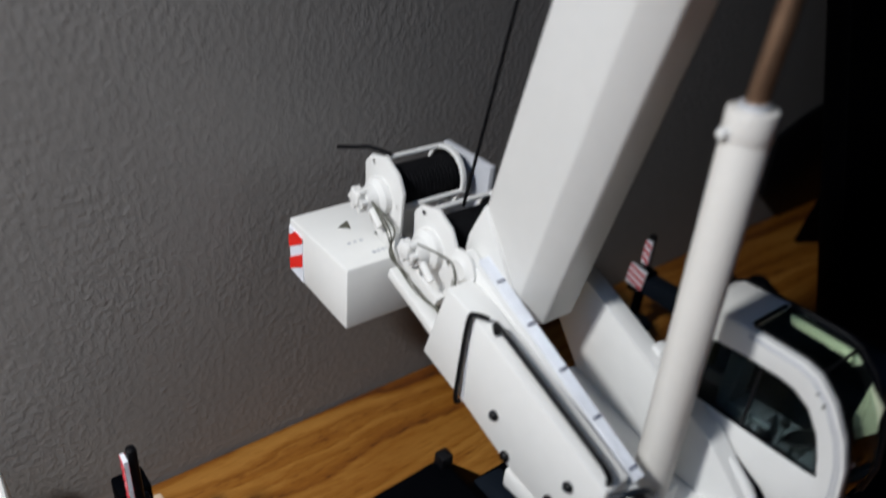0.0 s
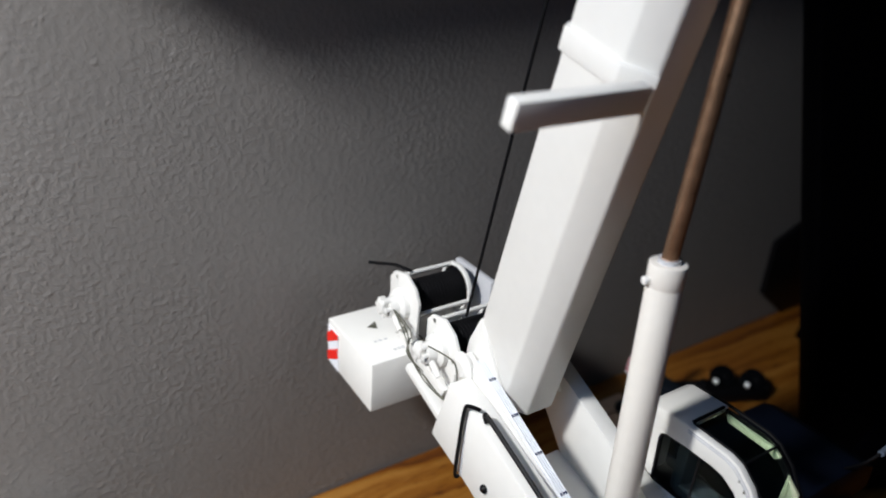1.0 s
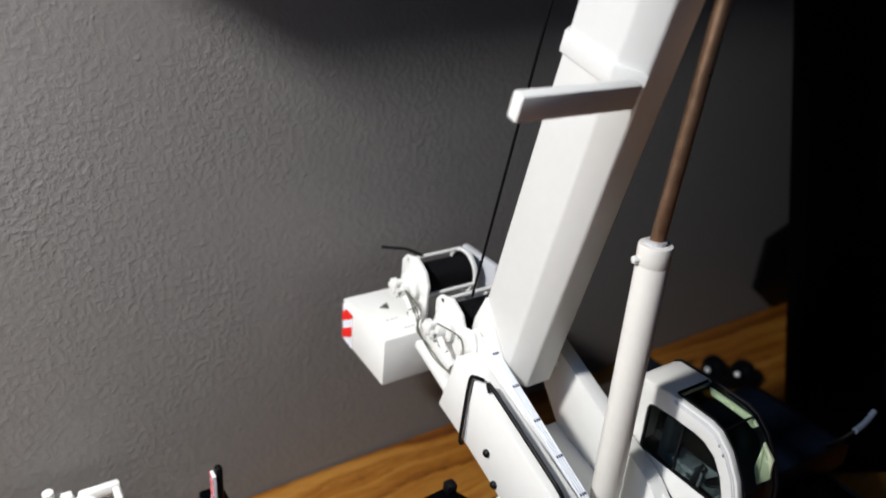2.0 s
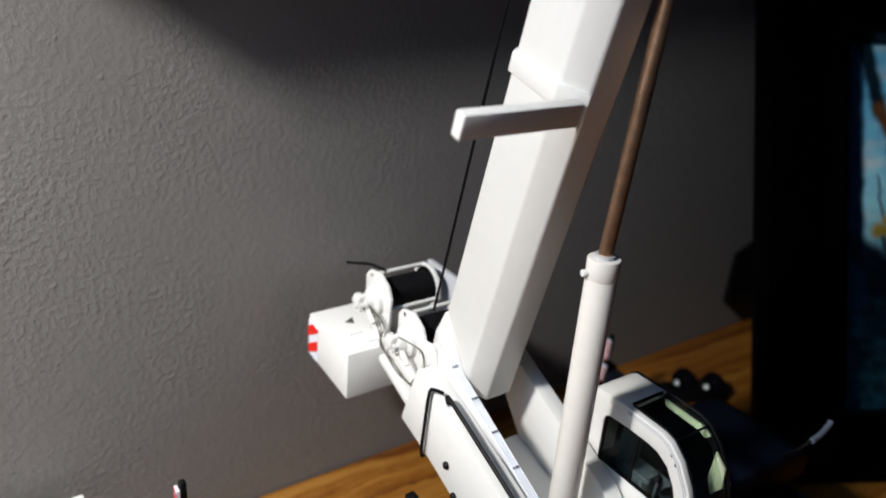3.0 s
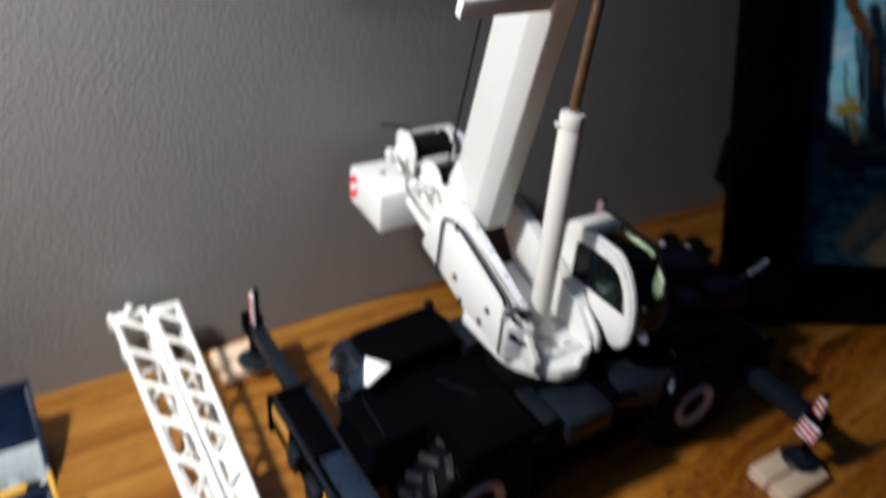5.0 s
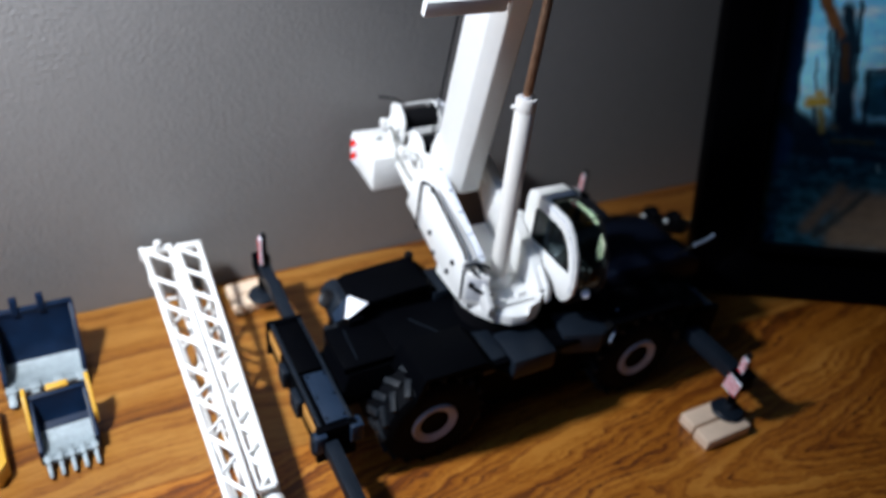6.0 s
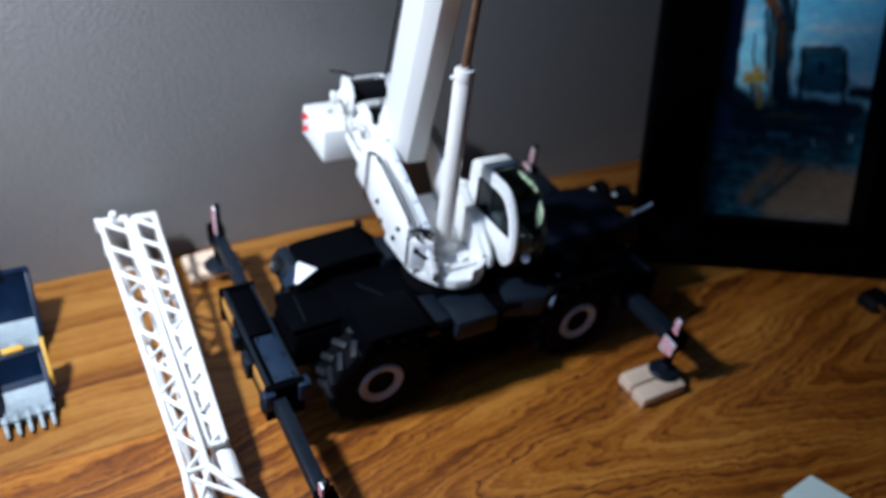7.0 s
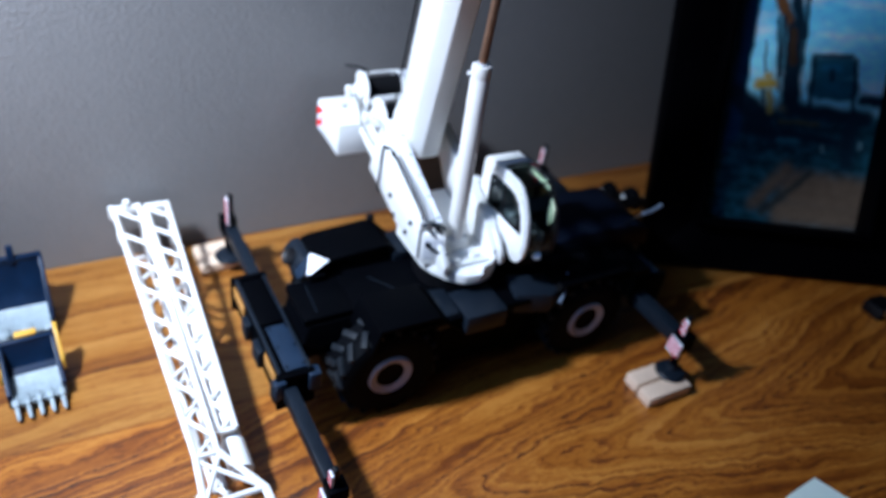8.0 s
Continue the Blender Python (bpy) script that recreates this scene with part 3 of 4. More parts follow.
turntable = part("turntable", prism(pts, "z", 2.12, 2.34, 0.03), WHITE, crane, "white turntable base")
rim_out, rim_in = [(1.98, 0.58), (2.22, 0.66), (2.42, 0.84), (2.54, 1.10), (2.55, 1.40)], [(2.47, 1.40), (2.46, 1.12), (2.36, 0.90), (2.19, 0.74), (1.98, 0.66)]
part("rim_wall", prism(rim_out + rim_in, "z", 2.33, 2.52, 0.015), WHITE, turntable)

# left side: outer box and main plate
side = [(3.35, 3.92), (3.62, 3.03), (2.98, 2.86), (2.25, 2.60), (1.32, 2.45), (1.32, 3.24), (2.97, 3.84)]
left_side = part("side_box", prism(side, "x", 0.95, 1.24, 0.025), WHITE, crane, "white side box with black dots")
part("side_seam", box(0.944, 0.95, 2.98, 3.0, 2.88, 3.8), GREYW, left_side)
for y, z in ((2.56, 3.04), (2.36, 2.72), (1.65, 3.0), (1.81, 2.69)):
    part("black_knob", lathe([(0.01, 0.0), (0.05, 0.0), (0.05, 0.03), (0.03, 0.05), (0.01, 0.05)], (0.955, y, z), (-1, 0, 0), 14), BLACK, left_side)
part("handrail", sweep(curve_points([(1.02, 2.86, 3.86), (0.93, 2.92, 3.90), (0.90, 2.97, 3.84), (0.90, 3.01, 3.4), (0.90, 3.03, 2.90), (0.95, 3.02, 2.86)], 5), 0.022), BLACK, left_side, "bent black handrail")
part("handrail", sweep(curve_points([(1.02, 2.74, 3.78), (0.99, 2.74, 3.89), (0.99, 2.62, 3.87), (0.99, 1.9, 3.60), (0.99, 1.40, 3.40), (1.02, 1.36, 3.26)], 5), 0.026), BLACK, left_side, "long straight black handrail")
plate = [(3.52, 4.12), (3.60, 3.75), (3.55, 3.40), (2.70, 2.60), (1.60, 2.34), (0.78, 2.34), (0.78, 2.52), (1.30, 3.10), (3.30, 4.02)]
part("side_plate", prism(plate, "x", 1.25, 1.37, 0.02), WHITE, crane, "white main side plate")
tread = part("tread_strip", bar((1.345, 3.34, 4.085), (1.345, 1.30, 3.155), 0.12, 0.03, 0.006), RIB, crane, "ribbed silver tread strip")
for k in range(5):
    f = Vector((1.335, 3.34, 4.105)).lerp(Vector((1.335, 1.30, 3.175)), 0.12 + 0.21 * k)
    for dx in (-0.025, 0.01, 0.04):
        part("clip", box(f.x + dx - 0.011, f.x + dx + 0.011, f.y - 0.014, f.y + 0.014, f.z - 0.012, f.z + 0.014), CLIPBLUE, tread)
for k in range(4):
    x = 1.30 + 0.030 * k
    part("rib", bar((x, 3.34, 4.108), (x, 1.30, 3.178), 0.010, 0.016), RIB, tread)
rplate = [(3.40, 3.96), (3.45, 3.5), (2.70, 2.60), (1.60, 2.34), (0.85, 2.34), (0.85, 2.60), (1.30, 3.00)]
right_plate = part("side_plate", prism(rplate, "x", 2.32, 2.44, 0.02), WHITE, crane, "white main side plate")
part("top_flange", bar((2.42, 3.38, 3.97), (2.42, 1.30, 3.03), 0.22, 0.03, 0.008), WHITE, right_plate)
part("top_flange", bar((2.42, 1.32, 3.04), (2.42, 0.84, 2.62), 0.22, 0.03, 0.008), WHITE, right_plate)
part("trough_floor", prism([(2.85, 2.78), (2.90, 2.72), (1.60, 2.36), (0.9, 2.36), (0.9, 2.42), (1.6, 2.46)], "x", 1.37, 2.32, 0.01), WHITE, crane)
part("end_cover", prism([(0.985, 1.34), (1.0, 1.27), (1.36, 1.03), (1.37, 1.34)], "z", 2.34, 3.0, 0.015), WHITE, left_side, "slanted white end cover")
part("cover_panel", facet([(1.04, 1.236, 2.92), (1.33, 1.043, 2.92), (1.33, 1.043, 2.46), (1.04, 1.236, 2.46)], (0.02, 0.03, 0), 0.004), GREYW, left_side)
part("end_frame", box(0.966, 0.984, 1.29, 1.335, 2.42, 3.06, 0.004), BLACK, left_side)
part("lever_boss", lathe([(0.01, 0.0), (0.052, 0.0), (0.045, 0.05), (0.01, 0.06)], (1.09, 1.195, 2.80), (-0.55, -0.83, 0.1), 18), BLACK, left_side)
part("lever", sweep(curve_points([(1.07, 1.16, 2.79), (1.18, 1.08, 2.72), (1.32, 0.98, 2.69), (1.40, 0.93, 2.69)]), 0.026), BLACK, left_side, "short black lever")
for dx, dz in ((-0.07, 0.0), (0.04, 0.05), (0.13, -0.02)):
    part("hose_union", rod((1.16 + dx, 1.27, 3.10 + dz), (1.18 + dx, 1.13, 3.07 + dz), 0.030, 10, bev=0.008), BLACK, left_side)
part("hose", sweep(curve_points([(1.0, 1.30, 3.16), (1.12, 1.22, 3.22), (1.3, 1.2, 3.16), (1.42, 1.2, 3.06)]), 0.03), SLATE, left_side)
for x, y in ((1.6, 0.98), (2.05, 1.05)):
    part("bracket", box(x - 0.08, x + 0.08, y - 0.06, y + 0.06, 2.34, 2.5, 0.02), WHITE, crane)

# counterweight
cwp = [(4.44, 3.60), (5.62, 3.63), (5.60, 2.99), (5.40, 2.95), (4.44, 2.88)]
cw = part("counterweight", prism(cwp, "x", 0.60, 3.0, 0.03), WHITE, crane, "white counterweight block with red striped corner")
part("stripe_plate", prism([(5.32, 3.52), (5.60, 3.55), (5.58, 3.0), (5.30, 2.97)], "x", 0.588, 0.5995), STRIPEW, cw)
for pts in ([(5.31, 3.17), (5.585, 3.01), (5.59, 3.15), (5.31, 3.33)], [(5.31, 3.46), (5.60, 3.28), (5.60, 3.43), (5.46, 3.535), (5.31, 3.52)]):
    part("red_stripe", prism(pts, "x", 0.580, 0.5875), RED, cw)
part("warning_mark", prism([(0.94, 5.18), (1.10, 5.26), (1.05, 5.10)], "z", 3.60, 3.624), HOSE, cw)
for i in range(5):
    part("decal_mark", box(1.00 + 0.055 * i, 1.035 + 0.055 * i, 4.58, 4.62, 3.59, 3.611), GREYW, cw)
for i in range(3):
    part("decal_mark", box(0.86 + 0.07 * i, 0.90 + 0.07 * i, 4.84, 4.87, 3.59, 3.614), GREYW, cw)
for x0, x1, y0, y1 in ((1.22, 1.235, 4.62, 4.92), (1.44, 1.455, 4.62, 4.92), (1.22, 1.455, 4.62, 4.635), (1.22, 1.455, 4.905, 4.92)):
    part("decal_line", box(x0, x1, y0, y1, 3.59, 3.614), HOSE, cw)
part("strut", bar((1.10, 4.35, 3.50), (1.10, 3.55, 3.22), 0.16, 0.12, 0.02), WHITE, crane)
part("strut", bar((1.12, 4.62, 3.86), (1.18, 3.70, 3.46), 0.12, 0.16, 0.02), WHITE, crane)
part("strut", bar((2.40, 4.6, 3.75), (2.40, 3.40, 3.5), 0.12, 0.4, 0.02), WHITE, crane)
part("back_plate", box(2.20, 2.30, 4.3, 5.1, 3.6, 4.40, 0.03), GREYW, crane)


def winch(y, z, x0, x1, rf, name_label):
    r = rf * 0.82
    body = part("winch", rod((x0, y, z), (x1, y, z), r * 0.72, 36), CORD, crane, name_label)
    for k in range(16):
        x = x0 + (x1 - x0) * (k + 0.5) / 16
        part("cord_turn", lathe([(r * 0.70, -0.022), (r * 0.735, 0), (r * 0.70, 0.022)], (x, y, z), (1, 0, 0), 30), CORD, body)
    fl = [(y - rf * 0.92, z - rf * 1.2), (y - rf * 0.98, z + 0.1), (y - rf * 0.72, z + rf * 0.72), (y - 0.05, z + rf * 1.02), (y + rf * 0.55, z + rf * 0.85), (y + rf * 0.82, z + 0.2), (y + rf * 0.75, z - rf * 0.9), (y, z - rf * 1.5)]
    part("flange", prism(fl, "x", x0 - 0.05, x0, 0.015), WHITE, body, "white winch flange")
    ring = [(y + r * 1.04 * math.cos(math.radians(a)), z + r * 1.04 * math.sin(math.radians(a))) for a in range(0, 360, 15)]
    hole = [(y + r * 0.90 * math.cos(math.radians(a)), z + r * 0.90 * math.sin(math.radians(a))) for a in range(0, 360, 15)]
    part("flange", ring_prism(ring, hole, "x", x1 - 0.02, x1 + 0.04, 0.01), WHITE, body, "round white rim")
    part("end_plate", rod((x1 + 0.005, y, z), (x1 + 0.02, y, z), r * 0.9, 30), BLACK, body)
    for a in (62, 195):
        yy, zz = y + r * 0.98 * math.cos(math.radians(a)), z + r * 0.98 * math.sin(math.radians(a))
        part("tie_bar", rod((x0 - 0.05, yy, zz), (x1 + 0.04, yy, zz), 0.028, 12), WHITE, body)
    motor = part("motor", lathe([(0.02, 0.0), (0.20, 0.0), (0.20, 0.07), (0.14, 0.11), (0.12, 0.22), (0.02, 0.22)], (x0 - 0.05, y + 0.0, z - 0.06), (-1, 0, 0), 28), WHITE, body)
    part("motor_block", box(x0 - 0.36, x0 - 0.26, y - 0.05, y + 0.10, z - 0.10, z + 0.06, 0.03), WHITE, motor)
    for a in range(0, 360, 60):
        dy, dz = 0.10 * math.cos(math.radians(a)), 0.10 * math.sin(math.radians(a))
        part("bolt", rod((x0 - 0.26, y + 0.02 + dy, z - 0.04 + dz), (x0 - 0.34, y + 0.02 + dy, z - 0.04 + dz), 0.032, 8), WHITE, motor)
    part("hose_fitting", rod((x0 - 0.22, y - 0.1, z - 0.12), (x0 - 0.22, y - 0.26, z - 0.24), 0.04, 10), WHITE, motor)
    return body


winch(4.74, 4.20, 1.22, 1.98, 0.37, "rear winch drum wound with black cord")
winch(3.94, 4.00, 1.26, 2.02, 0.36, "front winch drum wound with black cord")
part("hoist_rope", sweep([(1.56, 3.93, 4.30), (1.60, 3.27, 7.93), (1.60, 1.8, 14.6)], 0.017, 8), CORD, crane, "black hoist cord")
part("loose_cord", sweep(curve_points([(1.36, 4.86, 4.50), (1.24, 5.04, 4.53), (1.18, 5.24, 4.47), (1.13, 5.50, 4.38)]), 0.022, 8), CORD, crane)
for off in (0.0, 0.04, 0.09):
    part("hose", sweep(curve_points([(0.98, 4.62, 4.18), (0.98 + off, 4.35, 3.98), (1.0, 4.2 + off, 3.72), (1.06 + off, 3.95, 3.5), (1.12, 3.62, 3.42)]), 0.009, 8), HOSE, crane, "thin grey hydraulic hose")
part("hose", sweep(curve_points([(1.02, 3.9, 4.06), (1.12, 3.72, 4.02), (1.16, 3.55, 3.98), (1.14, 3.45, 3.80)]), 0.009, 8), HOSE, crane, "thin grey hydraulic hose")

# boom
UP = Vector((-0.035, -0.245, 0.969))
BASE = Vector((0, 2.80, 3.62))
ACROSS = Vector((0, 0.9695, 0.245))


def along(x, across, up):
    return Vector((x, 0, 0)) + BASE + ACROSS * across + UP * up


def boom_section(profile, u0, u1, bev):
    b = bmesh.new()
    lo = [b.verts.new(along(x, a, u0)) for x, a in profile]
    hi = [b.verts.new(along(x, a, u1)) for x, a in profile]
    b.faces.new(lo), b.faces.new(hi)
    k = len(profile)
    for i in range(k):
        b.faces.new((lo[i], lo[(i + 1) % k], hi[(i + 1) % k], hi[i]))
    bmesh.ops.recalc_face_normals(b, faces=b.faces)
    return soften(b, bev)


hexa = [(1.44, 0.20), (1.44, 0.86), (1.52, 0.92), (2.08, 0.92), (2.16, 0.86), (2.16, 0.20), (1.98, -0.04), (1.62, -0.04)]
boom = part("boom", boom_section(hexa, 0.0, 9.4, 0.03), WHITE, crane, "white telescopic boom raised steeply")
small = [(CX + (x - CX) * 0.86, 0.44 + (a - 0.44) * 0.86) for x, a in hexa]
part("inner_section", boom_section(small, 9.4, 11.5, 0.03), WHITE, boom)
col = [(1.40, 0.18), (1.40, 0.88), (1.50, 0.95), (1.60, 0.95), (1.60, 0.50), (1.622, -0.038), (1.598, -0.078)]
part("collar_band", boom_section(col, 3.97, 4.19, 0.02), WHITE, boom)
part("rope_guide_arm", moved(box(0.17, 1.50, -0.10, 0.03, 0, 0.24, 0.02), Matrix.Translation(along(0, -0.02, 3.90)) @ pose(0, 0, 0, 14.2, 0, 0)), WHITE, boom, "white rope guide arm")
lug = [(2.85, 3.68), (3.50, 3.84), (3.66, 4.02), (3.63, 4.20), (3.46, 4.57), (3.22, 4.25)]
for x0, x1 in ((1.39, 1.44), (2.16, 2.21)):
    part("foot_lug", prism(lug, "x", x0, x1, 0.015), WHITE, boom)
part("pivot_boss", lathe([(0.02, 0.0), (0.19, 0.0), (0.19, 0.03), (0.12, 0.05), (0.10, 0.07), (0.02, 0.07)], (1.25, 3.50, 3.94), (-1, 0, 0), 30), WHITE, boom)
part("pivot_pin", rod((1.22, 3.45, 3.9), (2.46, 3.45, 3.9), 0.12, 20, bev=0.02), WHITE, boom)

# lift cylinder
C0, C1 = Vector((CX, 1.44, 2.55)), Vector((CX + 0.05, 1.55, 6.03))
cyl_dir = (C1 - C0).normalized()
cylinder = part("lift_cylinder", rod(C0, C1, 0.163, 36, bev=0.02), WARMW, crane, "white lift cylinder barrel")
part("collar", rod(C1 - cyl_dir * 0.20, C1 + cyl_dir * 0.02, 0.170, 36, bev=0.015), WARMW, cylinder)
part("port", rod(C1 - cyl_dir * 0.14 + Vector((-0.15, 0.05, 0)), C1 - cyl_dir * 0.14 + Vector((-0.215, 0.07, 0)), 0.04, 14, bev=0.01), WHITE, cylinder)
part("gland", rod(C1, C1 + cyl_dir * 0.06, 0.10, 24), GREYW, cylinder)
part("piston_rod", rod(C1, C1 + Vector((0.17, -0.16, 5.2)), 0.075, 28), ROD, cylinder, "bronze-tinted polished rod")
part("base_lug", box(CX - 0.22, CX + 0.22, 1.28, 1.60, 2.36, 2.72, 0.04), WHITE, cylinder)

# cab
XA, XB = 2.58, 3.27
outer = [(2.02, 3.02), (2.02, 3.30), (2.01, 3.86), (1.97, 3.98), (1.88, 4.04), (1.41, 4.06), (0.92, 4.05), (0.78, 4.01), (0.60, 3.86), (0.43, 3.60), (0.34, 3.36), (0.29, 3.06), (0.32, 2.78), (0.42, 2.61), (0.55, 2.51), (0.68, 2.53), (0.86, 2.70), (1.50, 3.02)]
inner = [(1.71, 3.13), (1.71, 3.30), (1.72, 3.70), (1.70, 3.76), (1.64, 3.79), (1.38, 3.81), (1.06, 3.81), (0.92, 3.79), (0.76, 3.70), (0.63, 3.52), (0.56, 3.34), (0.52, 3.20), (0.505, 3.16), (0.515, 3.145), (0.54, 3.14), (0.68, 3.135), (0.86, 3.13), (1.50, 3.13)]
cab = part("cab", ring_prism(outer, inner, "x", XA, XA + 0.08, 0.015), WHITE, crane, "white cab with smoked windows")
mid = (1.16, 3.3)
slim = [(mid[0] + (y - mid[0]) * 0.86, mid[1] + (z - mid[1]) * 0.86) for y, z in outer]
# Black covers the far side's dark edge and the shade on its cream.
part("side_frame", ring_prism([(mid[0] + (y - mid[0]) * 0.97, mid[1] + (z - mid[1]) * 0.97) for y, z in outer], slim, "x", XB - 0.06, XB - 0.02, 0.01), BLACK, cab, "far side of the cab, black for its edge and its shade")
part("roof_trim", prism([(1.38, 4.0), (0.80, 3.985), (0.70, 3.93), (0.76, 3.86), (0.84, 3.90), (1.34, 3.92)], "x", XB - 0.10, XB - 0.062, 0.01), CREAM, cab, "cream roof trim")
# This cream piece has the outline of the light falling on the far pillar.
part("pillar_light_patch", prism([(0.585, 3.80), (0.605, 3.42), (0.515, 3.24), (0.40, 3.42), (0.42, 3.66)], "x", XB - 0.10, XB - 0.062, 0.01), CREAM, cab, "cream patch for the light on the far pillar")
part("pillar_fold", bar((XB - 0.105, 0.565, 3.78), (XB - 0.105, 0.52, 3.28), 0.02, 0.02, 0.005), CREAM, cab)
part("frame_edge", sweep([(XB - 0.005, y, z + 0.005) for y, z in outer[4:13]], 0.011, 6), GREYW, cab, "pale painted edge")
side_window = part("side_window", prism(inner, "x", XA + 0.03, XA + 0.045), TINT, cab, "smoked side window")
part("window_bar", box(XA + 0.02, XA + 0.055, 1.20, 1.225, 3.14, 3.80), BLACK, cab)
gasket = [(1.15 + (y - 1.15) * 0.965, 3.45 + (z - 3.45) * 0.95) for y, z in inner]
part("gasket", ring_prism(inner, gasket, "x", XA + 0.012, XA + 0.06), BLACK, cab)
for off in (0.050, 0.085):
    part("groove", sweep([(XA - 0.003, 1.20 + (y - 1.20) * (1 - off), 3.35 + (z - 3.35) * (1 - off)) for y, z in outer[5:13]], 0.008, 6), GREYW, cab)
for y, z, w in ((0.735, 3.875, 0.035), (0.66, 3.80, 0.05)):
    part("decal_mark", box(XA - 0.004, XA, y - 0.012, y + 0.012, z - w / 2, z + w / 2), HOSE, cab)
far_window = part("side_window", prism(slim, "x", XB - 0.05, XB - 0.035), SMOKE, cab, "smoked side window")
part("roof", prism([(2.015, 3.84), (1.975, 3.985), (1.885, 4.045), (1.42, 4.068), (1.42, 3.985), (1.88, 3.95)], "x", XA + 0.01, XB - 0.01, 0.015), WHITE, cab, "white cab roof")
part("rear_wall", box(XA + 0.08, XB - 0.08, 1.95, 2.01, 2.5, 3.86, 0.01), WHITE, cab)
part("cab_floor", prism([(2.0, 2.90), (1.5, 2.90), (0.9, 2.56), (0.5, 2.50), (0.5, 2.42), (2.0, 2.42)], "x", XA + 0.08, XB - 0.02, 0.02), BLACK, cab)


def strip_glass(points, x0, x1, thick=0.02):
    b = bmesh.new()
    rows = []
    for y, z in points:
        rows.append((b.verts.new((x0, y, z)), b.verts.new((x1, y, z))))
    for (p, q), (r, s) in zip(rows, rows[1:]):
        b.faces.new((p, q, s, r))
    bmesh.ops.recalc_face_normals(b, faces=b.faces)
    bmesh.ops.solidify(b, geom=list(b.faces), thickness=thick)
    return b


roof_window = part("roof_window", strip_glass([(1.41, 4.05), (0.93, 4.04), (0.79, 4.0)], XA + 0.081, XB - 0.065), SMOKE, cab, "smoked roof window")
windscreen = part("windscreen", strip_glass([(0.785, 3.995), (0.605, 3.85), (0.44, 3.59), (0.35, 3.35), (0.30, 3.06), (0.33, 2.79), (0.43, 2.62)], XA + 0.081, XB - 0.065), SMOKE, cab, "smoked windscreen")
for ob in (side_window, far_window, roof_window, windscreen):
    ob.visible_shadow = False
part("glass_bar", sweep([(XA + 0.08, 0.785, 4.005), (XB - 0.03, 0.785, 4.005)], 0.014, 6), BLACK, cab)
part("roof_gasket", sweep([(XA + 0.082, y, z + 0.012) for y, z in outer[5:13]], 0.014, 8), BLACK, cab)
part("roof_gasket", sweep([(XA + 0.09, 1.43, 4.064), (XB - 0.09, 1.43, 4.064)], 0.02, 8), BLACK, cab)
part("roof_gasket", sweep([(XB - 0.02, y, z + 0.01) for y, z in outer[3:14]], 0.020, 8), BLACK, cab)
part("lower_nose", prism([(0.42, 2.62), (0.55, 2.51), (0.68, 2.53), (0.56, 2.68)], "x", XA + 0.08, XB - 0.08, 0.01), BLACK, cab)
seat = part("driver_seat", box(2.76, 3.10, 1.12, 1.52, 2.80, 3.12, 0.06), SEAT, cab, "grey driver seat")
part("backrest", box(2.78, 3.08, 1.44, 1.60, 3.00, 3.62, 0.06), SEAT, seat)
part("headrest", box(2.84, 3.02, 1.47, 1.58, 3.60, 3.74, 0.05), SEAT, seat)
part("armrest", box(2.72, 2.79, 1.02, 1.44, 3.14, 3.21, 0.03), SEAT, seat)
part("side_panel", box(XB - 0.10, XB - 0.07, 0.60, 1.92, 2.70, 3.02, 0.01), SEAT, cab)
part("lever", rod((2.80, 0.98, 2.75), (2.78, 0.94, 3.26), 0.020, 8), SEAT, cab)
part("lever_knob", lathe([(0.005, -0.05), (0.04, -0.02), (0.045, 0.02), (0.005, 0.05)], (2.78, 0.94, 3.29), (0, 0, 1), 12), BLACK, cab)
part("console", box(2.76, 3.06, 0.58, 0.74, 2.60, 3.06, 0.03), SEAT, cab)
part("steering_wheel", lathe([(0.15, -0.015), (0.165, 0.0), (0.15, 0.015), (0.135, 0.0)], (2.92, 0.80, 3.16), (0, 0.5, 0.85), 24), BLACK, cab)
part("work_lamp", lathe([(0.01, 0.0), (0.07, 0.0), (0.085, 0.05), (0.06, 0.07), (0.01, 0.07)], (2.92, 0.34, 2.74), (-0.35, -0.70, 0.62), 20), STRIPEW, cab, "round bright work lamp")
# the cab's bracket: a post behind it and a panel below the slanted sill
mount = part("cab_mount", prism([(1.99, 3.18), (1.72, 3.06), (1.54, 3.13), (0.90, 2.69), (0.78, 2.52), (0.76, 2.34), (1.68, 2.34), (1.74, 2.90), (1.99, 3.0)], "x", 2.44, XA - 0.01, 0.025), WHITE, crane, "white cab bracket with a slanted sill")
part("mount_post", prism([(2.20, 2.34), (2.20, 3.40), (2.14, 3.46), (2.05, 3.44), (1.98, 3.20), (1.96, 2.34)], "x", 2.45, 2.62, 0.03), WHITE, mount)
part("mount_lip", sweep(curve_points([(2.46, 1.16, 2.88), (2.45, 0.94, 2.74), (2.45, 0.80, 2.58), (2.45, 0.765, 2.36)]), 0.045, 12), WHITE, mount, "rounded white edge")
part("mount_slot", box(2.43, 2.445, 0.90, 1.02, 2.42, 2.66, 0.005), HOSE, mount)
part("mount_hinge", box(2.42, 2.445, 1.34, 1.40, 2.80, 2.90, 0.008), GREYW, mount)

# ---- outrigger mats ----
def mat_pair(x, y, turn):
    m = group_thing("outrigger_mat", "two pale wooden blocks under an outrigger foot", "wooden block", (x, y, 0), "outrigger mats")
    m.matrix_basis = pose(x * S, y * S, 0, 0, 0, turn)
    for dy in (-0.21, 0.21):
        part("board", box(-0.56 + 0.05 * dy, 0.56 + 0.05 * dy, dy - 0.19, dy + 0.19, 0.0, 0.265, 0.05), BLOCKWOOD, m)
    return m


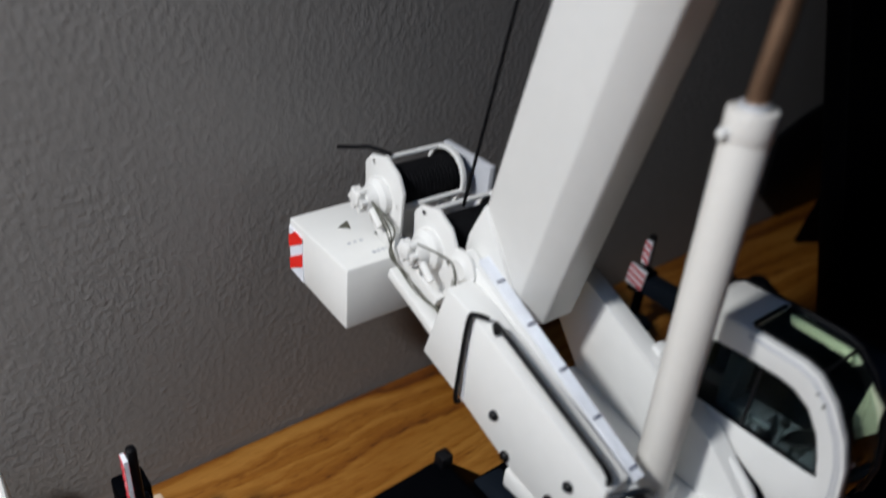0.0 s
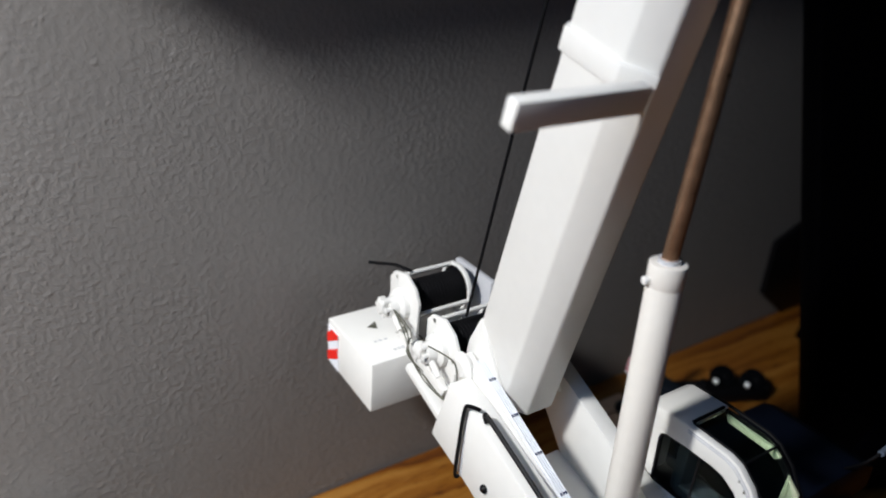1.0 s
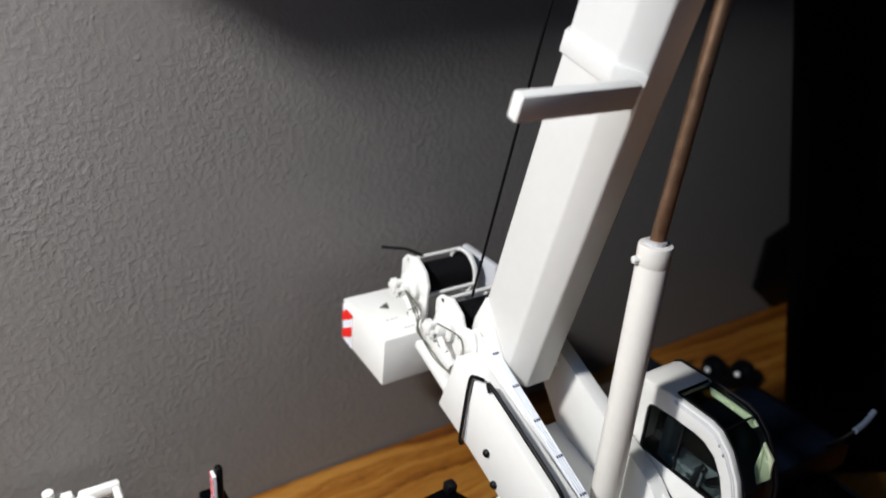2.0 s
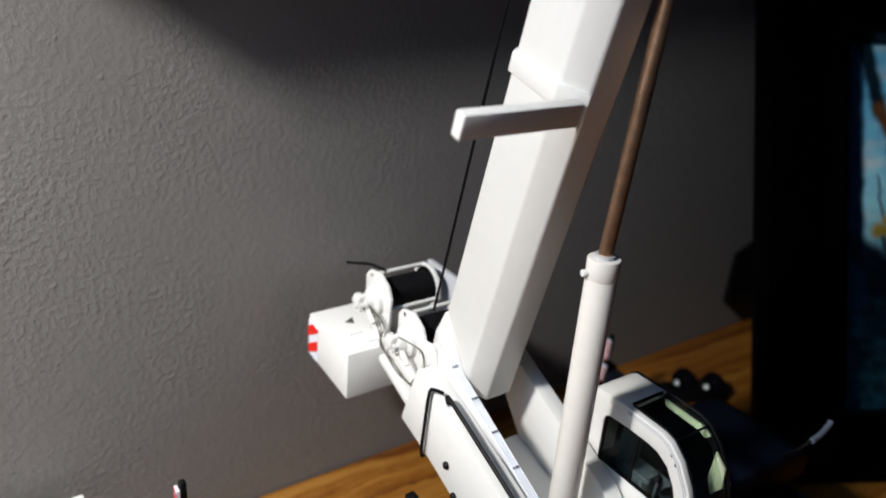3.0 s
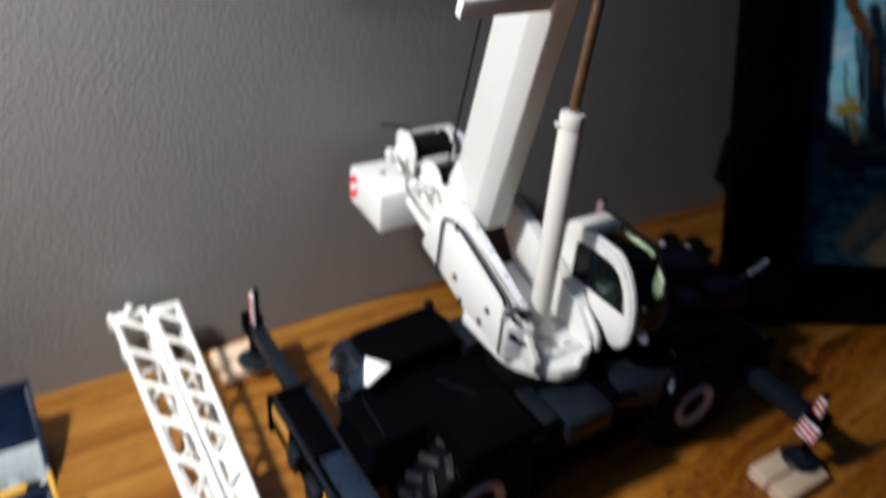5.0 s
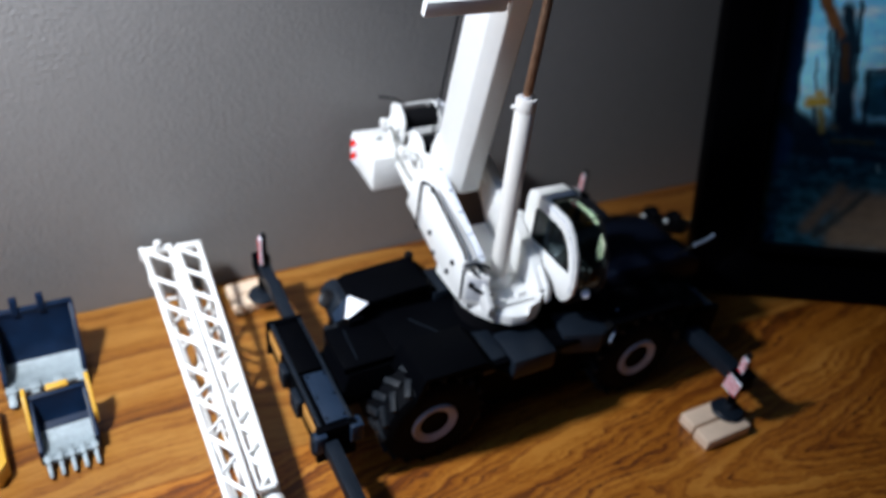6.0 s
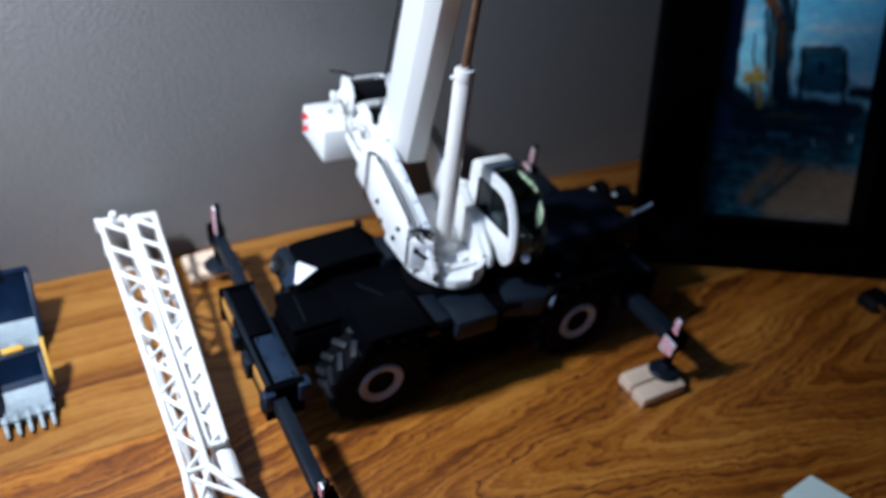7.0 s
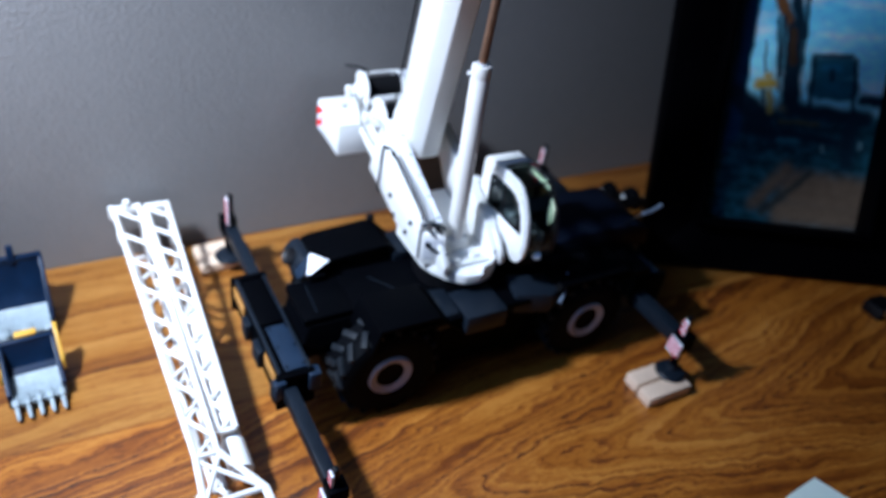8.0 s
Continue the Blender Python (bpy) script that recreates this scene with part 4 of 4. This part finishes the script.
mat_pair(5.42, -1.40, 0)
mat_pair(-1.62, 5.40, 4)
mat_pair(-1.9, -2.05, 0)
mat_pair(6.2, 5.15, 0)

# ---- lattice jib ----
jib = group_thing("lattice_jib", "white folding lattice jib lying on the table", "lattice jib")


def truss(name, x0, x1, z1, y_far, y_near, taper, bays, r=0.055):
    """A box truss along y; taper: how far each side moves in by the near end."""
    def corner(f, sx, top):
        a, c = x0 + taper[0] * f, x1 - taper[1] * f
        if not top:
            a, c = a + 0.24, c + 0.06
        return Vector((a if sx < 0 else c, y_far + (y_near - y_far) * f, (z1 - taper[2] * f) if top else 0.06))
    for sx in (-1, 1):
        for top in (True, False):
            part("chord", rod(corner(0, sx, top), corner(1, sx, top), r, 10), WHITE, jib)
    for k in range(bays + 1):
        f = k / bays
        if k in (0, bays):
            part("brace", rod(corner(f, -1, True), corner(f, 1, True), r * 0.75, 8), WHITE, jib)
            part("brace", rod(corner(f, -1, False), corner(f, 1, False), r * 0.7, 8), WHITE, jib)
        if k < bays:
            g = (k + 1) / bays
            h = (k + 0.62) / bays
            part("brace", rod(corner(f, -1, True), corner(h, 1, True), r * 0.78, 8), WHITE, jib)
            part("brace", rod(corner(g, -1, False), corner(h, 1, False), r * 0.7, 8), WHITE, jib)
            if f > 0.4:
                part("brace", rod(corner(g, -1, True), corner(h, 1, True), r * 0.55, 8), WHITE, jib)
            for sx in (-1, 1):
                part("brace", rod(corner(f, sx, k % 2 == 0), corner(g, sx, k % 2 == 1), r * 0.75, 8), WHITE, jib)
    for sx in (-1, 1):
        part("upright", rod(corner(0, sx, False), corner(0, sx, True), r * 1.1, 10), WHITE, jib)


truss("main", -3.66, -3.16, 1.38, 5.95, -0.55, (0.10, 0.06, 0.35), 8)
truss("tip", -3.04, -2.60, 1.36, 5.90, -0.10, (-0.05, 0.22, 0.45), 9)
part("tip_tube", rod((-2.80, 2.75, 0.92), (-2.90, -0.10, 0.68), 0.16, 24, bev=0.03), WHITE, jib, "white tube lying inside the lattice")
part("tube_end", rod((-2.90, -0.10, 0.60), (-2.90, -0.75, 0.58), 0.20, 24, bev=0.03), WHITE, jib, "white tube end")
part("head_plate", box(-3.74, -3.12, 5.86, 6.0, 1.30, 1.46, 0.03), WHITE, jib)
part("pin_lug", box(-3.76, -3.66, 5.88, 6.02, 1.18, 1.48, 0.03), WHITE, jib)
part("pin_lug", box(-3.72, -3.60, 5.02, 5.24, 1.14, 1.40, 0.04), WHITE, jib)
part("pin_lug", rod((-3.40, 5.92, 1.46), (-3.40, 5.92, 1.60), 0.07, 12, bev=0.01), WHITE, jib)
part("head_plate", box(-3.06, -2.55, 5.84, 5.96, 1.28, 1.44, 0.03), WHITE, jib)
for xa, xb in ((-3.56, -3.62), (-3.22, -2.72)):
    for zz, zb in ((1.03, 0.9), (0.06, 0.10)):
        part("fork_chord", rod((xa, -0.55, zz), (xb, -1.35, zb), 0.06, 10), WHITE, jib)
        part("fork_chord", rod((xb, -1.35, zb), (xb + (0.05 if xb > -3 else 0), -2.4, zb), 0.07, 10), WHITE, jib)
part("fork_brace", rod((-3.62, -1.35, 0.9), (-2.72, -1.35, 0.9), 0.05, 8), WHITE, jib)
part("fork_brace", rod((-3.56, -0.6, 1.0), (-2.72, -1.35, 0.9), 0.04, 8), WHITE, jib)
part("fork_brace", rod((-3.62, -1.35, 0.9), (-3.22, -0.6, 1.0), 0.04, 8), WHITE, jib)
part("fork_brace", rod((-3.62, -1.35, 0.9), (-2.67, -2.3, 0.9), 0.04, 8), WHITE, jib)


# ---- excavator buckets ----
def bucket(at, turn, w, d, h, teeth, name_label, lugs):
    """An open bucket on its back: the lip towards -y, the worn floor bright, the back wall dark."""
    k = group_thing("excavator_bucket", name_label, "excavator bucket", at, "excavator buckets")
    k.matrix_basis = pose(at[0] * S, at[1] * S, at[2] * S, 0, 0, turn)

    def shell(prof, th):
        b = bmesh.new()
        rows = [(b.verts.new((-w / 2, y, z)), b.verts.new((w / 2, y, z))) for y, z in prof]
        for (p, q), (r, s_) in zip(rows, rows[1:]):
            b.faces.new((p, q, s_, r))
        bmesh.ops.recalc_face_normals(b, faces=b.faces)
        bmesh.ops.solidify(b, geom=list(b.faces), thickness=th)
        return b

    low = [(-d / 2, 0.16), (-d * 0.30, 0.09), (-d * 0.05, 0.10), (d * 0.14, 0.20)]
    high = [(d * 0.14, 0.20), (d * 0.30, h * 0.36), (d * 0.44, h * 0.66), (d * 0.50, h)]
    part("floor_plate", shell(low, 0.05), BUCKET, k, "worn silver bucket floor")
    part("back_wall", shell(high, 0.05), BUCKETDARK, k, "dark blue-grey bucket back")
    part("lip", prism([(-d / 2 - 0.07, 0.10), (-d * 0.40, 0.07), (-d * 0.40, 0.17), (-d / 2 - 0.05, 0.19)], "x", -w / 2, w / 2, 0.02), BUCKET, k)
    for sx in (-1, 1):
        x = sx * w / 2
        part("cheek", prism([(-d * 0.46, 0.02), (d * 0.2, 0.04), (d * 0.46, h * 0.5), (d * 0.54, h), (d * 0.40, h), (-d * 0.05, h * 0.66), (-d * 0.46, 0.34)], "x", x - 0.04, x + 0.04, 0.015), BUCKETDARK, k)
    part("top_rim", box(-w / 2 - 0.03, w / 2 + 0.03, d * 0.44, d * 0.56, h - 0.08, h + 0.04, 0.02), BUCKETDARK, k)
    for i in range(teeth):
        x = -w / 2 + 0.07 + (w - 0.14) * i / (teeth - 1)
        t = w / teeth * 0.29
        tooth = prism([(-d / 2 - 0.10, 0.05), (-d / 2 + 0.16, 0.06), (-d / 2 + 0.18, 0.19), (-d / 2 + 0.02, 0.23), (-d / 2 - 0.12, 0.22)], "x", x - t, x + t, 0.02)
        prism([(-d / 2 - 0.36, 0.09), (-d / 2 - 0.22, 0.05), (-d / 2 - 0.09, 0.05), (-d / 2 - 0.09, 0.20), (-d / 2 - 0.26, 0.15)], "x", x - t * 0.72, x + t * 0.72, 0.02, bm=tooth)
        part("tooth", tooth, BUCKET, k)
    for x in lugs:
        part("lug", prism([(d * 0.40, h * 0.95), (d * 0.58, h * 0.85), (d * 0.62, h + 0.24), (d * 0.48, h + 0.28)], "x", x - 0.06, x + 0.06, 0.02), BUCKETDARK, k)
    return k


bucket((-5.80, 4.72, 0.0), 0, 1.30, 1.05, 1.12, 4, "large dark grey excavator bucket with silver teeth", (-0.28, 0.16))
small_bucket = bucket((-5.60, 2.86, 0.0), 3, 0.86, 0.95, 0.70, 5, "small grey bucket with yellow sides and silver teeth", ())
for sx in (-1, 1):
    part("yellow_bracket", prism([(-0.10, 0.28), (0.50, 0.36), (0.64, 0.84), (0.40, 0.86), (-0.05, 0.50)], "x", sx * 0.50 - 0.035, sx * 0.50 + 0.035, 0.02), YELLOW, small_bucket)
part("yellow_bar", box(-0.16, 0.20, 0.50, 0.64, 0.64, 0.80, 0.03), YELLOW, small_bucket)
part("pivot_pin", rod((-0.52, 0.52, 0.70), (0.52, 0.52, 0.70), 0.05, 12, bev=0.01), BLACK, small_bucket)
arm = group_thing("yellow_arm", "yellow excavator arm section lying on the table", "excavator arm")
part("arm_plate", prism([(-6.93, 4.0), (-6.61, 3.8), (-6.50, 2.4), (-6.66, 2.15), (-6.98, 2.6)], "z", 0.0, 0.35, 0.04), YELLOW, arm)

# ---- hook block ----
hook = group_thing("hook_block", "black twin-sheave hook block with bright pins", "hook block")
part("side_cheek", box(8.42, 8.66, 4.82, 5.06, 0.0, 0.30, 0.08), BLACK, hook)
part("side_cheek", box(9.50, 9.74, 4.16, 4.40, 0.0, 0.30, 0.08), BLACK, hook)
part("foot_plate", bar((7.9, 5.10, 0.12), (9.6, 4.32, 0.12), 0.52, 0.24, 0.05), BLACK, hook)
for x, y in ((8.95, 4.84), (9.40, 4.44)):
    sh = part("sheave", lathe([(0.04, -0.12), (0.21, -0.11), (0.25, -0.05), (0.18, 0.0), (0.25, 0.05), (0.21, 0.11), (0.04, 0.11)], (x, y, 0.30), (0.35, 0.50, -0.75), 32), RUBBER, hook)
    part("pin", lathe([(0.005, -0.055), (0.04, -0.042), (0.056, 0.0), (0.04, 0.042), (0.005, 0.055)], (x - 0.40, y - 0.12, 0.42), (0.4, 0.6, 0.3), 18), RIB, sh, "bright round pin")
    part("hanger", bar((x, y, 0.1), (x, y, 0.42), 0.12, 0.25, 0.03), BLACK, sh)

# ---- framed photograph ----
U, V = Vector((0.888, -0.46, 0)).normalized(), Vector((0.2035, 0.3929, 0.8968)).normalized()
N = U.cross(V)
FRAME = Matrix(((U.x, V.x, N.x, 8.1), (U.y, V.y, N.y, 2.2), (U.z, V.z, N.z, 0.02), (0, 0, 0, 1)))
picture = group_thing("picture_frame", "black lacquered picture frame leaning back on the table", "picture frame")
FW, FH = 6.45, 9.4


def fpart(name, bm, mat, parent, label=""):
    return part(name, moved(bm, FRAME), mat, parent, label)


def rail_piece(pts):
    return prism(pts, "z", -0.28, 0.28, 0.05)


M0, M1 = 1.25, 1.30
fpart("rail", rail_piece([(-0.15, 0), (FW, 0), (FW - M0, M1), (M0 - 0.15, M1)]), FRAMEBLACK, picture)
fpart("rail", rail_piece([(-0.15, FH), (FW, FH), (FW - M0, FH - M1), (M0 - 0.15, FH - M1)]), FRAMEBLACK, picture)
fpart("rail", rail_piece([(-0.15, 0), (M0 - 0.15, M1), (M0 - 0.15, FH - M1), (-0.15, FH)]), FRAMEBLACK, picture)
fpart("rail", rail_piece([(FW, 0), (FW - M0, M1), (FW - M0, FH - M1), (FW, FH)]), FRAMEBLACK, picture)
LIP = 0.80
for pts in ([(0.92, 1.12), (5.33, 1.12), (5.20, 1.30), (1.05, 1.30)], [(0.92, 8.28), (5.33, 8.28), (5.20, 8.10), (1.05, 8.10)],
            [(0.92, 1.12), (1.05, 1.30), (1.05, 8.10), (0.92, 8.28)], [(5.33, 1.12), (5.20, 1.30), (5.20, 8.10), (5.33, 8.28)]):
    fpart("inner_lip", prism(pts, "z", 0.2, LIP, 0.03), FRAMEBLACK, picture)
fpart("backing", box(0.2, FW - 0.4, 0.3, FH - 0.4, -0.24, -0.12), FRAMEBLACK, picture)
fpart("easel", moved(box(-0.8, 0.8, -0.06, 0.06, 0, 7.0), Matrix.Translation((3.1, 7.0, -0.3)) @ pose(0, 0, 0, 128, 0, 0)), FRAMEBLACK, picture)


def photo_print():
    """The printed picture: soft strokes of colour over a blue sky and a dark yard, laid out in the frame's own plane."""
    m = bpy.data.materials.new("photo_print")
    m.use_nodes = True
    n, l = m.node_tree.nodes, m.node_tree.links
    b = n["Principled BSDF"]
    b.inputs["Roughness"].default_value = 0.35
    b.inputs["Specular IOR Level"].default_value = 0.2
    tc = n.new("ShaderNodeTexCoord")

    def math_(op, a, c=0.0, d=0.0, clamp=False):
        k = n.new("ShaderNodeMath")
        k.operation, k.use_clamp = op, clamp
        for i, v in enumerate((a, c, d)):
            if isinstance(v, (int, float)):
                k.inputs[i].default_value = v
            else:
                l.new(v, k.inputs[i])
        return k.outputs[0]

    def dot(axis, start):
        k = n.new("ShaderNodeVectorMath")
        k.operation = "DOT_PRODUCT"
        k.inputs[1].default_value = axis / S
        l.new(tc.outputs["Object"], k.inputs[0])
        return math_("SUBTRACT", k.outputs["Value"], start)

    def noise_tex(u, v, detail, seed):
        c = n.new("ShaderNodeCombineXYZ")
        l.new(u, c.inputs[0]), l.new(v, c.inputs[1])
        c.inputs[2].default_value = seed
        t = n.new("ShaderNodeTexNoise")
        t.inputs["Scale"].default_value, t.inputs["Detail"].default_value = 1.0, detail
        l.new(c.outputs[0], t.inputs["Vector"])
        return t.outputs["Fac"]

    base = Vector((8.1, 2.2, 0.02))
    u0, v0 = dot(U, base.dot(U)), dot(V, base.dot(V))
    wu, wv = noise_tex(math_("MULTIPLY", u0, 3.0), math_("MULTIPLY", v0, 3.0), 2.0, 1.0), noise_tex(math_("MULTIPLY", u0, 3.0), math_("MULTIPLY", v0, 3.0), 2.0, 7.0)
    u = math_("MULTIPLY_ADD", math_("SUBTRACT", wu, 0.5), 0.16, u0)
    v = math_("MULTIPLY_ADD", math_("SUBTRACT", wv, 0.5), 0.16, v0)
    fine = noise_tex(math_("MULTIPLY", u0, 3.2), math_("MULTIPLY", v0, 5.0), 4.0, 3.0)

    def blend(mask, under, colour):
        k = n.new("ShaderNodeMix")
        k.data_type = "RGBA"
        l.new(mask, k.inputs["Factor"])
        for socket, value in ((k.inputs["A"], under), (k.inputs["B"], colour)):
            if isinstance(value, tuple):
                socket.default_value = (*value, 1)
            else:
                l.new(value, socket)
        return k.outputs["Result"]

    def step(value, lo, hi):
        k = n.new("ShaderNodeMapRange")
        k.interpolation_type = "SMOOTHSTEP"
        k.inputs["From Min"].default_value, k.inputs["From Max"].default_value = lo, hi
        l.new(value, k.inputs["Value"])
        return k.outputs[0]

    def stroke(under, colour, p, q, r, soft=0.075, strength=1.0):
        du, dv = q[0] - p[0], q[1] - p[1]
        length = du * du + dv * dv
        pu, pv = math_("SUBTRACT", u, p[0]), math_("SUBTRACT", v, p[1])
        t = math_("ADD", math_("MULTIPLY", pu, du / length), math_("MULTIPLY", pv, dv / length), 0.0, True)
        eu, ev = math_("MULTIPLY_ADD", t, -du, pu), math_("MULTIPLY_ADD", t, -dv, pv)
        d = math_("SQRT", math_("ADD", math_("MULTIPLY", eu, eu), math_("MULTIPLY", ev, ev)))
        mask = math_("MULTIPLY", step(d, r + soft, max(r - soft, 0.0)), strength)
        return blend(mask, under, colour)

    # sky, paler towards the horizon, with drifting cloud
    sky = blend(step(v0, 4.2, 7.4), (0.42, 0.90, 1.0), (0.19, 0.68, 1.0))
    cloud = noise_tex(math_("MULTIPLY", u0, 0.9), math_("MULTIPLY", v0, 2.6), 5.0, 2.0)
    sky = blend(math_("MULTIPLY", step(cloud, 0.46, 0.74), 0.8), sky, (0.80, 0.94, 0.98))
    yard = blend(step(fine, 0.35, 0.70), (0.009, 0.036, 0.052), (0.022, 0.085, 0.118))
    c = blend(step(v, 4.45, 3.95), sky, yard)
    dark, teal, deep = (0.008, 0.022, 0.038), (0.026, 0.110, 0.155), (0.012, 0.046, 0.110)
    sand, gold, rust = (0.125, 0.090, 0.060), (0.62, 0.42, 0.05), (0.15, 0.065, 0.022)
    for colour, p, q, r, soft in (
        # the tall dark mast beside the print's edge, with a strip of sky beyond it
        ((0.045, 0.19, 0.50), (1.06, 4.9), (1.00, 8.3), 0.10, 0.10), ((0.016, 0.070, 0.190), (1.28, 3.6), (1.20, 8.3), 0.12, 0.12),
        (deep, (1.62, 3.4), (1.50, 8.3), 0.20, 0.09), (deep, (1.42, 3.0), (1.35, 8.3), 0.14, 0.12), (dark, (1.60, 4.3), (2.30, 3.75), 0.26, 0.14),
        # boom and stick of the excavator
        (dark, (1.72, 8.2), (2.08, 6.85), 0.16, 0.08), (rust, (2.08, 6.85), (2.36, 6.42), 0.15, 0.09), (rust, (2.36, 6.42), (2.66, 5.95), 0.15, 0.09), (dark, (2.62, 6.7), (2.86, 5.9), 0.16, 0.10), (dark, (2.40, 6.2), (2.52, 4.9), 0.06, 0.06),
        (dark, (2.72, 5.9), (2.92, 4.2), 0.25, 0.09), ((0.050, 0.028, 0.014), (2.68, 5.9), (2.80, 5.2), 0.09, 0.07),
        (dark, (2.26, 6.2), (2.56, 4.5), 0.035, 0.05), (dark, (2.90, 6.9), (2.98, 5.9), 0.06, 0.05), (dark, (2.98, 5.95), (3.06, 5.2), 0.03, 0.05), (dark, (2.06, 5.6), (2.16, 4.9), 0.012, 0.04),
        # a yellow machine behind it
        (gold, (2.08, 4.60), (2.38, 4.64), 0.13, 0.09), (gold, (2.22, 4.82), (2.30, 4.82), 0.06, 0.08), ((0.42, 0.33, 0.07), (2.34, 4.40), (2.46, 4.02), 0.08, 0.08), ((0.14, 0.14, 0.09), (2.72, 4.10), (2.88, 4.06), 0.08, 0.07), (dark, (2.20, 4.45), (2.24, 4.2), 0.04, 0.05),
        # its cab, with the window paler than the pillars
        (teal, (3.52, 5.16), (4.18, 5.20), 0.26, 0.08), (teal, (3.56, 4.7), (4.30, 4.7), 0.30, 0.09), (dark, (3.40, 5.44), (4.26, 5.48), 0.05, 0.06), (dark, (3.32, 5.4), (3.44, 4.2), 0.045, 0.06), (dark, (4.38, 5.4), (4.54, 4.2), 0.06, 0.06),
        ((0.035, 0.150, 0.240), (3.64, 5.16), (3.98, 5.18), 0.10, 0.09), ((0.028, 0.120, 0.180), (3.72, 4.8), (3.98, 4.75), 0.13, 0.12), (dark, (3.82, 5.10), (3.84, 4.9), 0.05, 0.07),
        # tracks and the dark far bank
        (dark, (3.0, 4.1), (4.9, 4.05), 0.20, 0.14), (dark, (4.75, 4.5), (5.2, 4.5), 0.16, 0.12), (dark, (4.55, 4.0), (4.60, 2.95), 0.22, 0.14), (dark, (2.0, 3.6), (2.7, 3.4), 0.20, 0.16), (dark, (2.9, 3.55), (4.3, 3.4), 0.10, 0.12),
        ((0.080, 0.070, 0.035), (2.75, 3.78), (3.7, 3.80), 0.025, 0.06), ((0.045, 0.150, 0.20), (2.80, 3.33), (3.25, 3.35), 0.03, 0.06), ((0.16, 0.26, 0.28), (3.93, 3.28), (3.97, 3.16), 0.03, 0.06), ((0.16, 0.26, 0.28), (4.86, 3.45), (4.88, 3.35), 0.03, 0.06),
        # bare sand in the foreground
        (sand, (3.55, 2.20), (5.2, 2.15), 0.44, 0.20), (sand, (3.2, 1.6), (5.2, 1.6), 0.30, 0.20), (sand, (2.45, 1.75), (3.15, 2.65), 0.16, 0.16), ((0.030, 0.034, 0.032), (2.70, 1.5), (3.75, 2.60), 0.05, 0.12),
    ):
        c = stroke(c, colour, p, q, r, soft)
    mott = n.new("ShaderNodeMix")
    mott.data_type, mott.blend_type = "RGBA", "MULTIPLY"
    mott.inputs["Factor"].default_value = 1.0
    l.new(c, mott.inputs["A"])
    l.new(math_("MULTIPLY_ADD", fine, 0.9, 0.65), mott.inputs["B"])
    l.new(mott.outputs["Result"], b.inputs["Base Color"])
    return m


fpart("photograph", box(M0 - 0.2, FW - M0 + 0.05, M1 - 0.05, FH - M1 + 0.05, 0.19, 0.22), photo_print(), picture, "photograph of an excavator under a blue sky")

# ---- loose bits ----
# Thin black sheet in place of a shadow low on the wall.
thing("wall_shadow_shape", prism([(11.85, 2.1), (12.8, 2.45), (15.0, 2.9), (15.0, 0.02), (12.95, 0.02), (11.9, 0.8)], "y", WY - 0.14, WY - 0.02, 0.03), BLACK, "flat black shape for the shadow on the wall behind the picture", "board")
thing("paper_card", prism([(5.9, -4.45), (6.78, -4.36), (7.2, -5.4), (6.0, -5.8)], "z", 0.0, 0.03), CARD, "pale green paper card lying on the table", "paper card")
clip = group_thing("black_clip", "small black plastic part with a bright pin on the table", "plastic part")
part("body", box(12.2, 12.9, -1.75, -1.2, 0.0, 0.35, 0.08), BLACK, clip)
part("pin", rod((12.3, -1.7, 0.3), (12.55, -1.85, 0.1), 0.07, 12), STEEL, clip)
